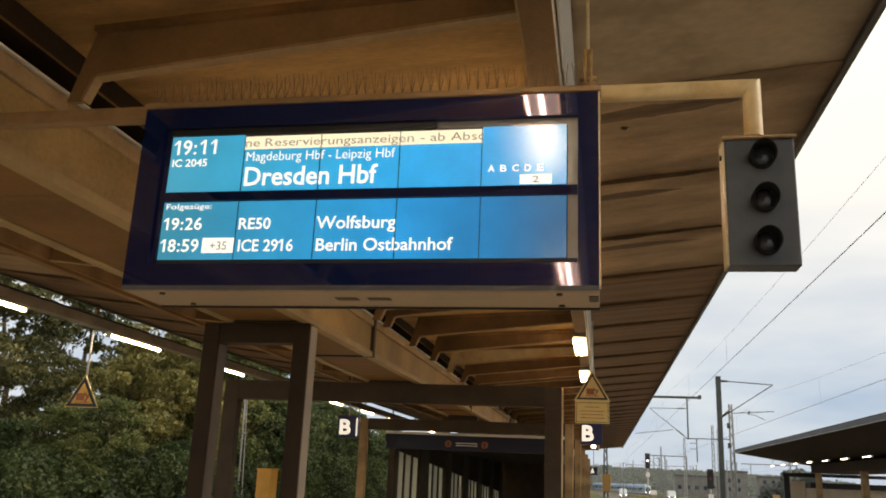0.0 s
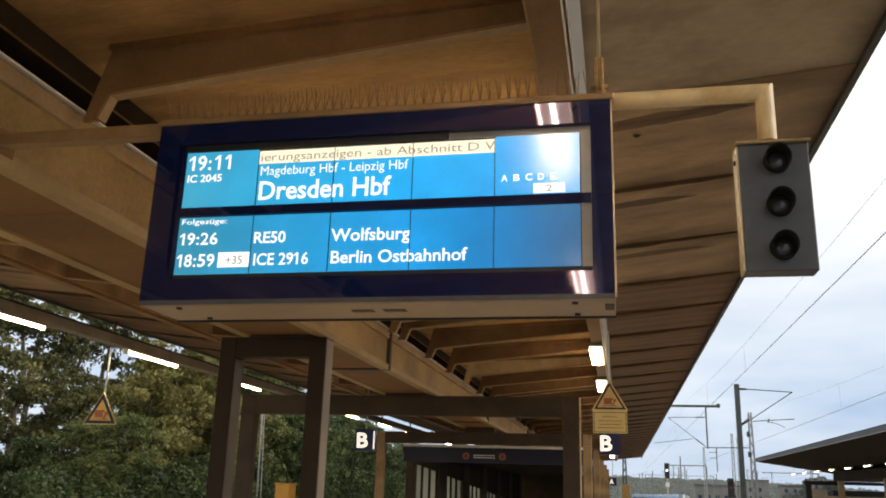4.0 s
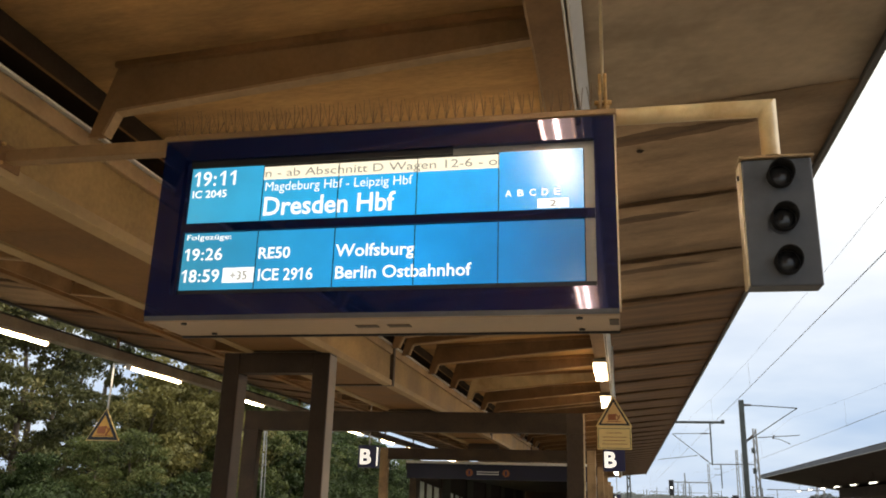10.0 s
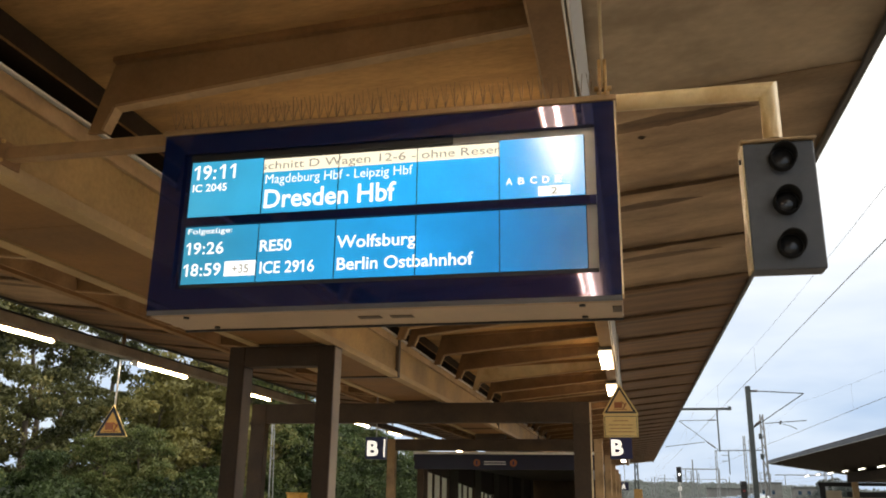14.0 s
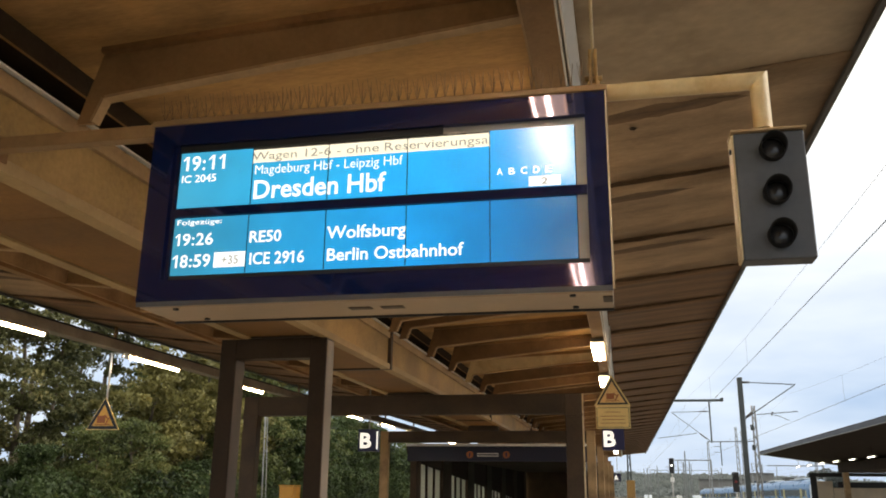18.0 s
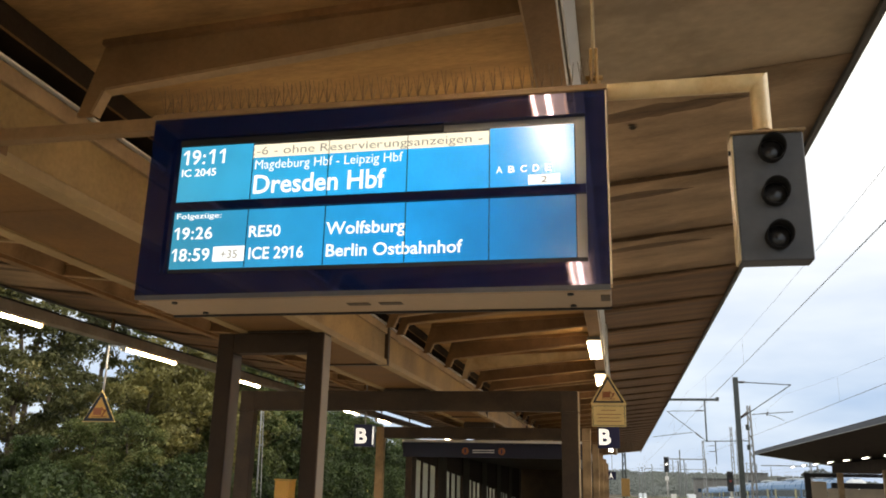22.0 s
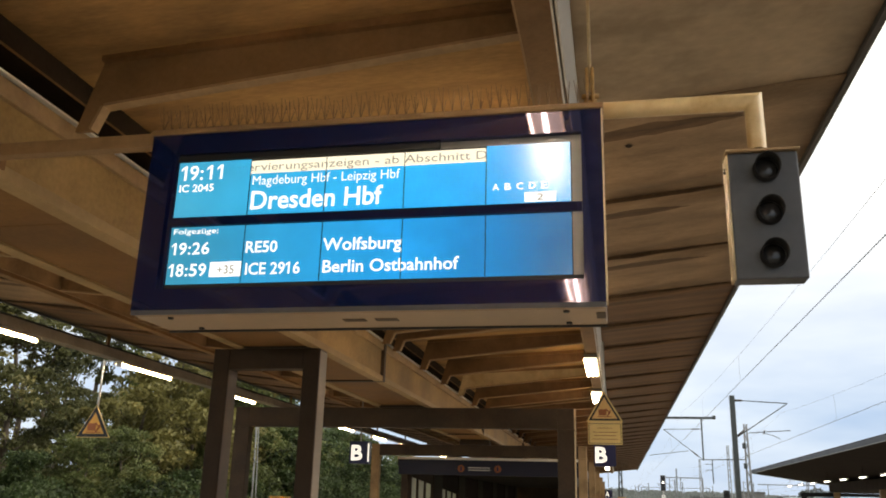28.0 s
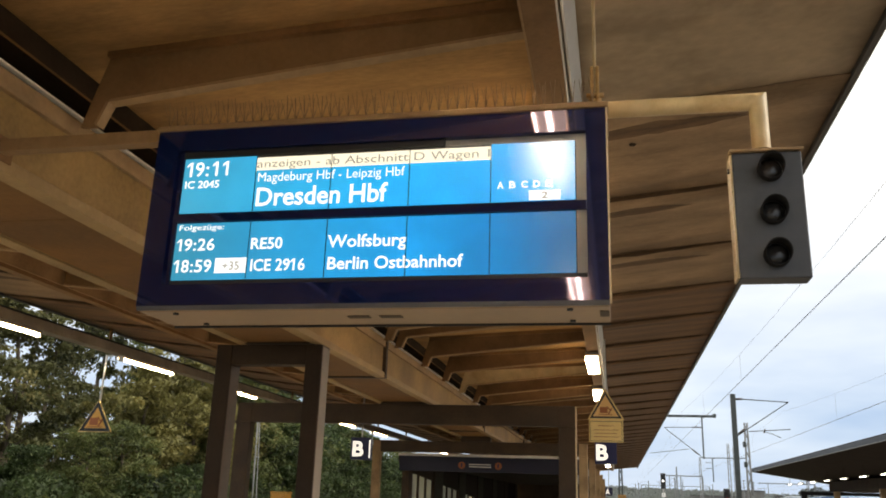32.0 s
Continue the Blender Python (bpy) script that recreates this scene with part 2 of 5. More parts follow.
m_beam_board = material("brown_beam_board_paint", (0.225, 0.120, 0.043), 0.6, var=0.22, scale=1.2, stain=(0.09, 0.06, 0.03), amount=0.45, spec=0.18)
m_beam = material("ochre_beam_paint", (0.38, 0.25, 0.105), 0.55, var=0.3, scale=1.2, stain=(0.19, 0.115, 0.05), amount=0.55, spec=0.18)
m_flange = material("pale_ochre_flange_paint", (0.41, 0.29, 0.145), 0.5, var=0.15, scale=2.0, stain=(0.22, 0.14, 0.07), amount=0.4, spec=0.18)
m_trunk_dark = material("dirty_olive_trunk_paint", (0.36, 0.32, 0.26), 0.55, var=0.25, scale=2.0, stain=(0.12, 0.10, 0.075), amount=0.5)
m_rib_dark = material("dark_brown_flange_paint", (0.255, 0.145, 0.066), 0.6, var=0.25, scale=2.0, stain=(0.10, 0.06, 0.03), amount=0.5, spec=0.18)
m_rib = material("brown_rib_paint", (0.285, 0.180, 0.090), 0.5, var=0.2, scale=2.0, stain=(0.15, 0.09, 0.05), amount=0.5, spec=0.18)
m_rib_board = material("brown_seam_board_paint", (0.335, 0.200, 0.098), 0.6, var=0.22, scale=1.6, stain=(0.13, 0.08, 0.04), amount=0.5, spec=0.18)
# redder and darker ribs further along, their weaker light put into the tone
m_rib_red = material("dim_red_brown_rib_paint", (0.205, 0.122, 0.062), 0.55, var=0.25, scale=2.0, stain=(0.10, 0.06, 0.03), amount=0.5, spec=0.18)
m_flange_paint = material("red_brown_flange_paint", (0.42, 0.29, 0.165), 0.55, var=0.2, scale=2.0, stain=(0.13, 0.075, 0.04), amount=0.5, spec=0.18)
m_column = material("grey_brown_column_paint", (0.052, 0.034, 0.020), 0.5, var=0.28, scale=2.5, spec=0.28, stain=(0.08, 0.05, 0.03), amount=0.5)
m_column_dark = material("dark_brown_column_paint", (0.034, 0.021, 0.012), 0.55, var=0.28, scale=2.5, stain=(0.06, 0.04, 0.025), amount=0.4, spec=0.20)
# near-black brown; over the beam it carries the recess's shade in its colour
m_gutter = material("near_black_brown", (0.050, 0.037, 0.026), 0.8, var=0.3, spec=0.1)
# lighter tones for post sides, with the sky light put into them
m_lit_side_dim = material("dull_lit_post_side", (0.115, 0.088, 0.066), 0.5, var=0.2, scale=3, spec=0.3)
m_lit_side = material("pale_lit_post_side", (0.23, 0.185, 0.14), 0.5, var=0.15, scale=3)
m_recess = material("dark_recess", (0.045, 0.031, 0.021), 0.8, var=0.3)
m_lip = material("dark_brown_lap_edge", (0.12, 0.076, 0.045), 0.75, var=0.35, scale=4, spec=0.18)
m_white_metal = material("white_enamelled_metal", (0.88, 0.87, 0.84), 0.35, var=0.06, scale=3, bump=0.03)
m_tray_grey = material("grey_lamp_tray", (0.22, 0.21, 0.19), 0.5, var=0.08, scale=4, bump=0.02)
m_grey_metal = material("grey_galvanised_metal", (0.36, 0.35, 0.33), 0.45, metal=0.3, var=0.15, scale=6, bump=0.05)
m_tray = material("pale_grey_tray", (0.36, 0.26, 0.165), 0.45, var=0.1, scale=4, bump=0.03, stain=(0.25, 0.2, 0.14), amount=0.3)
m_bezel = glossy("dark_blue_glossy_bezel", (0.0042, 0.0115, 0.054), 0.04, 1.0)
m_tray_front = material("dark_grey_shaded_tray_front", (0.085, 0.080, 0.080), 0.4, var=0.12, scale=5, bump=0.02)
m_slot = material("brown_shaded_slot", (0.055, 0.034, 0.016), 0.6, var=0.2)
m_inner = material("satin_grey_frame", (0.30, 0.28, 0.255), 0.33, var=0.1, scale=5, bump=0.02)
m_black = material("matt_black_plastic", (0.012, 0.012, 0.013), 0.55, var=0.2, scale=8, bump=0.05)
m_hood = material("matt_black_hood", (0.016, 0.016, 0.017), 0.85, var=0.2, scale=8, bump=0.05, spec=0.12)
m_signal = material("charcoal_signal_housing", (0.064, 0.070, 0.082), 0.45, var=0.2, scale=6, bump=0.05)
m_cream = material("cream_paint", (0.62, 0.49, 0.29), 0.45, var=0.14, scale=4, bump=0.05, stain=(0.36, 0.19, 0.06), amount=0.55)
m_pipe = material("yellow_cream_pipe_paint", (0.70, 0.54, 0.30), 0.42, var=0.14, scale=3, bump=0.05, stain=(0.46, 0.25, 0.075), amount=0.85)
m_rust = material("ochre_clamp_paint", (0.42, 0.25, 0.08), 0.55, var=0.3, scale=20, stain=(0.2, 0.09, 0.03), amount=0.6)
m_spike = material("tarnished_steel_wire", (0.20, 0.125, 0.065), 0.6, metal=0.2, var=0.3)
m_yellow = material("yellow_sign_sheet", (0.76, 0.47, 0.17), 0.4, var=0.08, scale=5, bump=0.02)
m_deep_yellow = material("deep_yellow_sign_sheet", (0.68, 0.36, 0.06), 0.4, var=0.08, scale=5, bump=0.02)
m_tan_post = material("tan_post_paint", (0.38, 0.26, 0.14), 0.55, var=0.25, scale=2, stain=(0.09, 0.055, 0.03), amount=0.6, spec=0.18)
m_pale_yellow = material("pale_yellow_sign_sheet", (0.80, 0.58, 0.22), 0.4, var=0.06, scale=5, bump=0.02)
m_ink = material("black_sign_ink", (0.015, 0.014, 0.012), 0.5, var=0.1)
m_orange_ink = material("orange_sign_ink", (0.36, 0.11, 0.03), 0.5, var=0.1)
m_band = material("dark_navy_band_sheet", (0.007, 0.008, 0.028), 0.4, var=0.15, bump=0.02)
m_navy = material("navy_sign_sheet", (0.012, 0.014, 0.075), 0.35, var=0.1, bump=0.02)
m_white_ink = glowing("white_lit_letter", (1.0, 0.97, 0.9), 0.75, base=(0.8, 0.8, 0.8))
m_tube = glowing("fluorescent_tube", (1.0, 0.74, 0.42), TUBE_GLOW)
m_diffuser = glowing("warm_lamp_tube", (1.0, 0.87, 0.70), 52.0)
m_rim = glowing("warm_lamp_cover", (1.0, 0.80, 0.55), 3.0)
m_side = glowing("warm_lamp_side_fill", (1.0, 0.72, 0.42), 17.0)
m_side_dim = glowing("warm_lamp_dim_side_fill", (1.0, 0.74, 0.45), 3.0)
m_tube_cool = glowing("fluorescent_tube_far", (1.0, 0.95, 0.85), 6.0)
m_platform = material("grey_concrete_paving", (0.48, 0.425, 0.345), 0.8, var=0.2, scale=1.5, stain=(0.18, 0.16, 0.14), amount=0.5)
m_ballast = material("brown_grey_ballast", (0.17, 0.145, 0.12), 0.9, var=0.35, scale=3.0, fine=60, bump=0.6, spec=0.1)
m_ground = material("rough_grass_ground", (0.085, 0.10, 0.045), 0.95, var=0.4, scale=0.2, fine=6, bump=0.4, stain=(0.13, 0.11, 0.08), amount=0.6, spec=0.05)
m_rail = material("worn_rail_steel", (0.22, 0.17, 0.13), 0.4, metal=0.6, var=0.2)
m_mast = material("green_grey_mast_paint", (0.052, 0.064, 0.063), 0.5, var=0.2, scale=4)
# paler steel for far masts, with the haze of distance in its colour
m_far_steel = material("hazy_far_steel", (0.20, 0.21, 0.21), 0.6, var=0.2, scale=4)
m_lattice = material("pale_galvanised_lattice", (0.31, 0.32, 0.325), 0.6, var=0.2, scale=4)
m_wire = material("dark_copper_wire", (0.11, 0.11, 0.11), 0.5, metal=0.3, var=0.1)
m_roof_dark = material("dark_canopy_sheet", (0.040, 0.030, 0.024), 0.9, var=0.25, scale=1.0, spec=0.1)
m_far_fascia = material("dark_slate_fascia_sheet", (0.030, 0.032, 0.036), 0.5, var=0.15, scale=1.0)
m_fascia = material("grey_fascia_sheet", (0.10, 0.10, 0.10), 0.5, var=0.15, scale=1.0)
m_brown_post = material("brown_post_paint", (0.15, 0.10, 0.06), 0.5, var=0.2, scale=2)
m_beige_wall = material("beige_panel", (0.62, 0.52, 0.38), 0.6, var=0.12, scale=1.5)
m_pane = frosted("frosted_pane", (0.62, 0.64, 0.61))
m_bark = material("grey_brown_bark", (0.10, 0.08, 0.06), 0.9, var=0.35, scale=3, fine=20, bump=0.6, stretch=(1, 1, 0.3))
m_leaf_a = leaf_material("green_leaves", (0.016, 0.028, 0.008), (0.145, 0.175, 0.056), (0.29, 0.28, 0.105))
m_leaf_b = leaf_material("yellowing_leaves", (0.026, 0.032, 0.010), (0.265, 0.245, 0.082), (0.43, 0.37, 0.13))
m_leaf_d = leaf_material("olive_leaves", (0.020, 0.028, 0.010), (0.125, 0.13, 0.048), (0.29, 0.26, 0.10))
m_leaf_c = leaf_material("dark_green_leaves", (0.010, 0.020, 0.007), (0.070, 0.108, 0.036), (0.18, 0.21, 0.07))
# distance haze is put into this grey-green
m_hill = material("hazy_grey_green", (0.14, 0.16, 0.152), 0.95, var=0.10, scale=0.035, fine=0.4, bump=0.0, stain=(0.105, 0.115, 0.095), amount=0.6)
m_far_house = material("grey_far_plaster", (0.20, 0.195, 0.19), 0.8, var=0.2, scale=0.3)
m_train_blue = material("blue_train_paint", (0.050, 0.165, 0.34), 0.3, var=0.06, scale=0.5, bump=0.0)
m_train_white = material("white_train_paint", (0.55, 0.60, 0.64), 0.3, var=0.05, scale=0.5, bump=0.0)
m_train_yellow = material("yellow_door_paint", (0.42, 0.38, 0.16), 0.35, var=0.05, bump=0.0)
m_train_glass = material("dark_train_window", (0.03, 0.055, 0.09), 0.1, var=0.1, bump=0.0)
m_headlight = glowing("white_headlight", (1.0, 0.98, 0.92), 7.0)
m_red_lamp = glowing("red_signal_lamp", (1.0, 0.06, 0.03), 0.04, base=(0.1, 0.02, 0.02))
m_marker_lamp = glowing("white_marker_lamp", (1.0, 0.97, 0.92), 2.5)
m_insulator = material("dark_brown_insulator", (0.06, 0.05, 0.045), 0.4, var=0.2)
m_lens = material("dark_signal_lens", (0.03, 0.03, 0.032), 0.13, var=0.2, bump=0.0, spec=0.5)

STOPS_UP = ((0.0, (0.035, 0.325, 0.53)), (0.25, (0.015, 0.350, 0.66)), (0.55, (0.0, 0.385, 0.86)), (0.8, (0.0, 0.36, 0.82)), (1.0, (0.02, 0.31, 0.66)))
STOPS_LOW = ((0.0, (0.025, 0.255, 0.41)), (0.3, (0.010, 0.285, 0.60)), (0.6, (0.0, 0.300, 0.74)), (0.78, (0.0, 0.200, 0.52)), (1.0, (0.0, 0.105, 0.24)))
m_screen_up = screen_material("blue_backlit_screen", STOPS_UP, SCREEN_GLOW)
m_screen_low = screen_material("deeper_blue_backlit_screen", STOPS_LOW, SCREEN_GLOW, 0.6)
m_text = glowing("white_screen_text", (0.93, 0.97, 1.0), 1.05, base=(0.02, 0.02, 0.02))
m_strip = glowing("cream_screen_strip", (1.0, 0.94, 0.74), 0.98, base=(0.02, 0.02, 0.02))
m_strip_text = glowing("grey_screen_letter", (0.27, 0.25, 0.21), 1.0, base=(0.02, 0.02, 0.02))

# ---- mesh helpers ----
BASE = {}


def box(bm, x0, x1, y0, y1, z0, z1, bev=0.0):
    v = [bm.verts.new((x, y, z)) for z in (z0, z1) for y in (y0, y1) for x in (x0, x1)]
    fs = [bm.faces.new([v[i] for i in q]) for q in ((0, 2, 3, 1), (4, 5, 7, 6), (0, 1, 5, 4), (2, 6, 7, 3), (0, 4, 6, 2), (1, 3, 7, 5))]
    if bev:
        bmesh.ops.bevel(bm, geom=list({e for f in fs for e in f.edges}), offset=bev, segments=2, affect="EDGES", profile=0.5)
    return bm


def prism(bm, pts, y0, y1):
    """An outline in x and z, drawn out along y."""
    a = [bm.verts.new((x, y0, z)) for x, z in pts]
    b = [bm.verts.new((x, y1, z)) for x, z in pts]
    bm.faces.new(a)
    bm.faces.new(b[::-1])
    for i in range(len(pts)):
        j = (i + 1) % len(pts)
        bm.faces.new((a[i], b[i], b[j], a[j]))
    bmesh.ops.recalc_face_normals(bm, faces=bm.faces)
    return bm


def rod(bm, p0, p1, r, n=10, r1=None):
    p0, p1 = Vector(p0), Vector(p1)
    q = (p1 - p0).to_track_quat("Z", "Y")
    rings = []
    for p, rr in ((p0, r), (p1, r if r1 is None else r1)):
        rings.append([bm.verts.new(p + q @ Vector((rr * math.cos(2 * math.pi * i / n), rr * math.sin(2 * math.pi * i / n), 0))) for i in range(n)])
    for i in range(n):
        j = (i + 1) % n
        f = bm.faces.new((rings[0][i], rings[0][j], rings[1][j], rings[1][i]))
        f.smooth = n > 6
    bm.faces.new(rings[0][::-1])
    bm.faces.new(rings[1])
    return bm


def mesh_of(name, bm, mat):
    me = bpy.data.meshes.new(name)
    bm.to_mesh(me)
    bm.free()
    me.materials.append(mat)
    return me


def thing(name, at=(0, 0, 0), label="", category="", group="", kind=""):
    ob = new(name)
    ob.empty_display_size = 0.1
    ob.location = at
    BASE[ob.name] = Vector(at)
    return tagged(ob, label, category, group, kind)


def part(name, bm, mat, parent, label=""):
    base = BASE[parent.name]
    bmesh.ops.translate(bm, verts=bm.verts, vec=-base)
    ob = new(name, mesh_of(name, bm, mat))
    ob.parent = parent
    BASE[ob.name] = base
    return tagged(ob, label) if label else ob


def solo(name, bm, mat, label="", category="", group="", kind=""):
    ob = new(name, mesh_of(name, bm, mat))
    BASE[ob.name] = Vector((0, 0, 0))
    return tagged(ob, label, category, group, kind)


def shared(name, me, parent, at):
    ob = new(name, me)
    ob.parent = parent
    ob.location = Vector(at) - BASE[parent.name]
    return ob


def B():
    return bmesh.new()


def word(text, x0, x1, z0, cap, y, bold=0.012, depth=0.0008):
    """Lettering in the plane y, from x0 to x1, on the line z0, with capitals cap high."""
    cu = bpy.data.curves.new("word", "FONT")
    cu.body, cu.size, cu.offset, cu.extrude, cu.resolution_u = text, 1.0, bold, 0.0, 3
    ob = bpy.data.objects.new("word", cu)
    scene.collection.objects.link(ob)
    bpy.context.view_layer.update()
    me = bpy.data.meshes.new_from_object(ob.evaluated_get(bpy.context.evaluated_depsgraph_get()))
    bpy.data.objects.remove(ob)
    bpy.data.curves.remove(cu)
    bm = bmesh.new()
    bm.from_mesh(me)
    bpy.data.meshes.remove(me)
    xs = [v.co.x for v in bm.verts]
    lo, hi = min(xs), max(xs)
    sx = cap / 0.72 if x1 is None else (x1 - x0) / (hi - lo)
    for v in bm.verts:
        v.co = Vector((x0 + (v.co.x - lo) * sx, y, z0 + v.co.y * cap / 0.72))
    return bm

# ---- the station's ground ----
XC = -3.6            # the canopy's middle line
BAY, SECTION, JOINT = 1.685, 8.975, 2.1     # between ribs, length of a canopy section, one joint between sections
Y_NEAR, Y_FAR = -13.5, 65.4
JOINTS = [JOINT + SECTION * k for k in range(-1, 8) if Y_NEAR + 1 < JOINT + SECTION * k < Y_FAR - 1]
# six ribs to a section, the outer ones close to the joints
RIB_Y = [y for y in (JOINT + SECTION * k + 0.275 + BAY * i for k in range(-2, 8) for i in range(6)) if Y_NEAR + 0.1 < y < Y_FAR - 0.1]
# where a rib's web is cream, standing in for strong lamplight on it
LAMPLIT_RIB = 16.405
LAPS = [6.79 + BAY * k for k in range(-12, 35) if Y_NEAR + 0.2 < 6.79 + BAY * k < Y_FAR - BAY]

def drop(y):
    """How far the yard lies below the station's level."""
    return float(np.interp(y, (120, 160, 200, 250, 330, 420, 560), (0, -0.12, -0.6, -1.15, -1.5, -1.8, -2.0)))


def bend(y):
    """The tracks swing aside beyond the station."""
    return -4.6e-7 * max(0.0, min(y, 600.0) - 160.0) ** 3


def along(bm, outline, y0, y1, bent=True, step=20.0):
    """An outline in x and z, drawn out along the track's line."""
    n = max(1, int(math.ceil((y1 - y0) / step)))
    rings = []
    for i in range(n + 1):
        y = y0 + (y1 - y0) * i / n
        rings.append([bm.verts.new((x + (bend(y) if bent else 0.0), y, z + drop(y))) for x, z in outline])
    m = len(outline)
    for a, b in zip(rings, rings[1:]):
        for i in range(m):
            bm.faces.new((a[i], b[i], b[(i + 1) % m], a[(i + 1) % m]))
    bm.faces.new(rings[0])
    bm.faces.new(rings[-1][::-1])
    bmesh.ops.recalc_face_normals(bm, faces=bm.faces)
    return bm


TRACKS = (3.2, 7.3, 22.0, 26.0, 30.5, -11.2)
ground = solo("ground", along(B(), ((-1500, -1.6), (1500, -1.6), (1500, -1.0), (-1500, -1.0)), -400, 2600, False), m_ground, "rough grass and gravel ground of the rail yard", "ground", kind="structure")
bed = B()
for x in TRACKS:
    along(bed, ((x - 2.2, -0.998), (x - 1.5, -0.8), (x + 1.5, -0.8), (x + 2.2, -0.998)), -60, 620)
solo("track_bed", bed, m_ballast, "brown-grey ballast beds under the tracks", "track bed", kind="structure")
for x in TRACKS:
    track = thing("railway_track", (x, 0, -0.8), "pair of worn steel rails on ballast", "track", "station tracks", "structure")
    for s in (-0.75, 0.75):
        part("rail", along(B(), ((x + s - 0.035, -0.80), (x + s + 0.035, -0.80), (x + s + 0.035, -0.66), (x + s - 0.035, -0.66)), -60, 620), m_rail, track)
plat = thing("platform", (XC, 0, 0), "grey concrete island platform with pale edge stones", "platform", kind="structure")
part("slab", box(B(), -8.55, 1.2, -20, 66, -1.0, 0.0), m_platform, plat)
part("edge_stone", box(B(), 1.204, 1.5, -20, 66, -1.0, 0.004, 0.02), m_fascia, plat)
part("edge_stone", box(B(), -8.85, -8.554, -20, 66, -1.0, 0.004, 0.02), m_fascia, plat)
plat2 = thing("platform", (14.3, 0, 0), "grey concrete island platform beyond the tracks", "platform", kind="structure")
part("slab", box(B(), 9.4, 19.2, -12, 64, -1.0, 0.0), m_platform, plat2)
part("edge_stone", box(B(), 9.1, 9.396, -12, 64, -1.0, 0.004, 0.02), m_fascia, plat2)

# ---- the canopy over the platform ----
canopy = thing("platform_canopy", (XC, 0, 0), "brown butterfly canopy with ochre box beam and painted ribs", "canopy", kind="structure")
SEAM, EDGE, EDGE_LEFT = 3.15, 5.035, 4.84          # from the middle line to the soffit's inner seam and to the roof's edge


def z_top(d):
    return 4.15 + 0.0456 * (d - 0.68)


def z_rib(d):
    return 3.84 + 0.105 * (d - 0.73)


roof = B()
prism(roof, [(XC - EDGE_LEFT, z_top(EDGE_LEFT) + 0.06), (XC - 0.68, 4.16), (XC + 0.68, 4.16), (XC + EDGE, z_top(EDGE) + 0.06),
             (XC + EDGE, z_top(EDGE) + 0.2), (XC, 4.34), (XC - EDGE_LEFT, z_top(EDGE_LEFT) + 0.2)], Y_NEAR, Y_FAR)
part("roof_deck", roof, m_ceiling, canopy, "brown boarded underside of the roof")
for s in (-1, 1):
    e = EDGE if s > 0 else EDGE_LEFT
    a, b = sorted((XC + s * e, XC + s * (e + 0.04)))
    part("fascia", box(B(), a, b, Y_NEAR, Y_FAR, z_rib(e) - 0.03, z_top(EDGE) + 0.22), m_fascia, canopy, "thin dark edge sheet")

# box beam in lengths, with a dark open joint between them
cuts = [Y_NEAR] + JOINTS + [Y_FAR]
for y0, y1 in zip(cuts, cuts[1:]):
    part("beam", box(B(), -4.00, -3.11, y0 + 0.02, y1 - 0.02, 3.272, 3.655, 0.004), m_beam, canopy, "ochre painted box beam")
    part("top_chord", box(B(), -4.03, -3.08, y0 + 0.02, y1 - 0.02, 3.656, 3.76, 0.006), m_flange_paint, canopy, "red-brown upper chord")
    part("beam_ledge", box(B(), -4.04, -3.065, y0 + 0.02, y1 - 0.02, 3.773, 3.785), m_white_metal, canopy, "pale metal ledge")
    for xa, xb in ((-4.035, -3.915), (-3.195, -3.075)):
        part("bottom_flange", box(B(), xa, xb, y0 + 0.02, y1 - 0.02, 3.238, 3.310, 0.005), m_flange, canopy, "paler bottom flange")
    part("joint_plate", box(B(), -4.045, -3.062, y1 - 0.045, y1 + 0.045, 3.236, 3.759, 0.004), m_column, canopy, "dark joint plate")
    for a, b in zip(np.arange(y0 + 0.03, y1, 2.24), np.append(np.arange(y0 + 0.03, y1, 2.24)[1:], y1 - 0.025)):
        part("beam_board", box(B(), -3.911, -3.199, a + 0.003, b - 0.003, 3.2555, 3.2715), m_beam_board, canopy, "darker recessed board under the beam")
part("gutter", box(B(), -4.0, -3.2, Y_NEAR, Y_FAR, 4.0, 4.158), m_gutter, canopy, "dark closed gutter above the beam")
# added core that keeps the left lamps' light off the right-hand deck
part("core", box(B(), -3.7, -3.5, Y_NEAR, Y_FAR, 3.786, 3.999), m_gutter, canopy, "dark core added to block light between beam and gutter")
for x in (-4.008, -3.199):
    part("gutter_edge", box(B(), x, x + 0.007, Y_NEAR, Y_FAR, 3.997, 4.012), m_rib_dark, canopy, "thin brown edge strip")

# ribs: web and bottom flange, tapering outwards
def rib_web(s):
    pts = [(0.56, 3.70), (0.69, 4.158), (SEAM, z_top(SEAM) + 0.02), (SEAM, z_rib(SEAM)), (0.73, 3.84), (0.675, 3.70)]
    return prism(B(), [(XC + s * x, z) for x, z in (pts if s > 0 else pts[::-1])], -0.012, 0.012)


def rib_flange(s):
    bm = B()
    line = [(0.678, 3.70), (0.735, 3.84), (SEAM, z_rib(SEAM))]
    for (xa, za), (xb, zb) in zip(line, line[1:]):
        n = Vector((za - zb, xb - xa)).normalized() * 0.018
        q = [(xa, za), (xb, zb), (xb + n.x, zb + n.y), (xa + n.x, za + n.y)]
        prism(bm, [(XC + s * x, z) for x, z in q], -0.036, 0.036)
    return bm


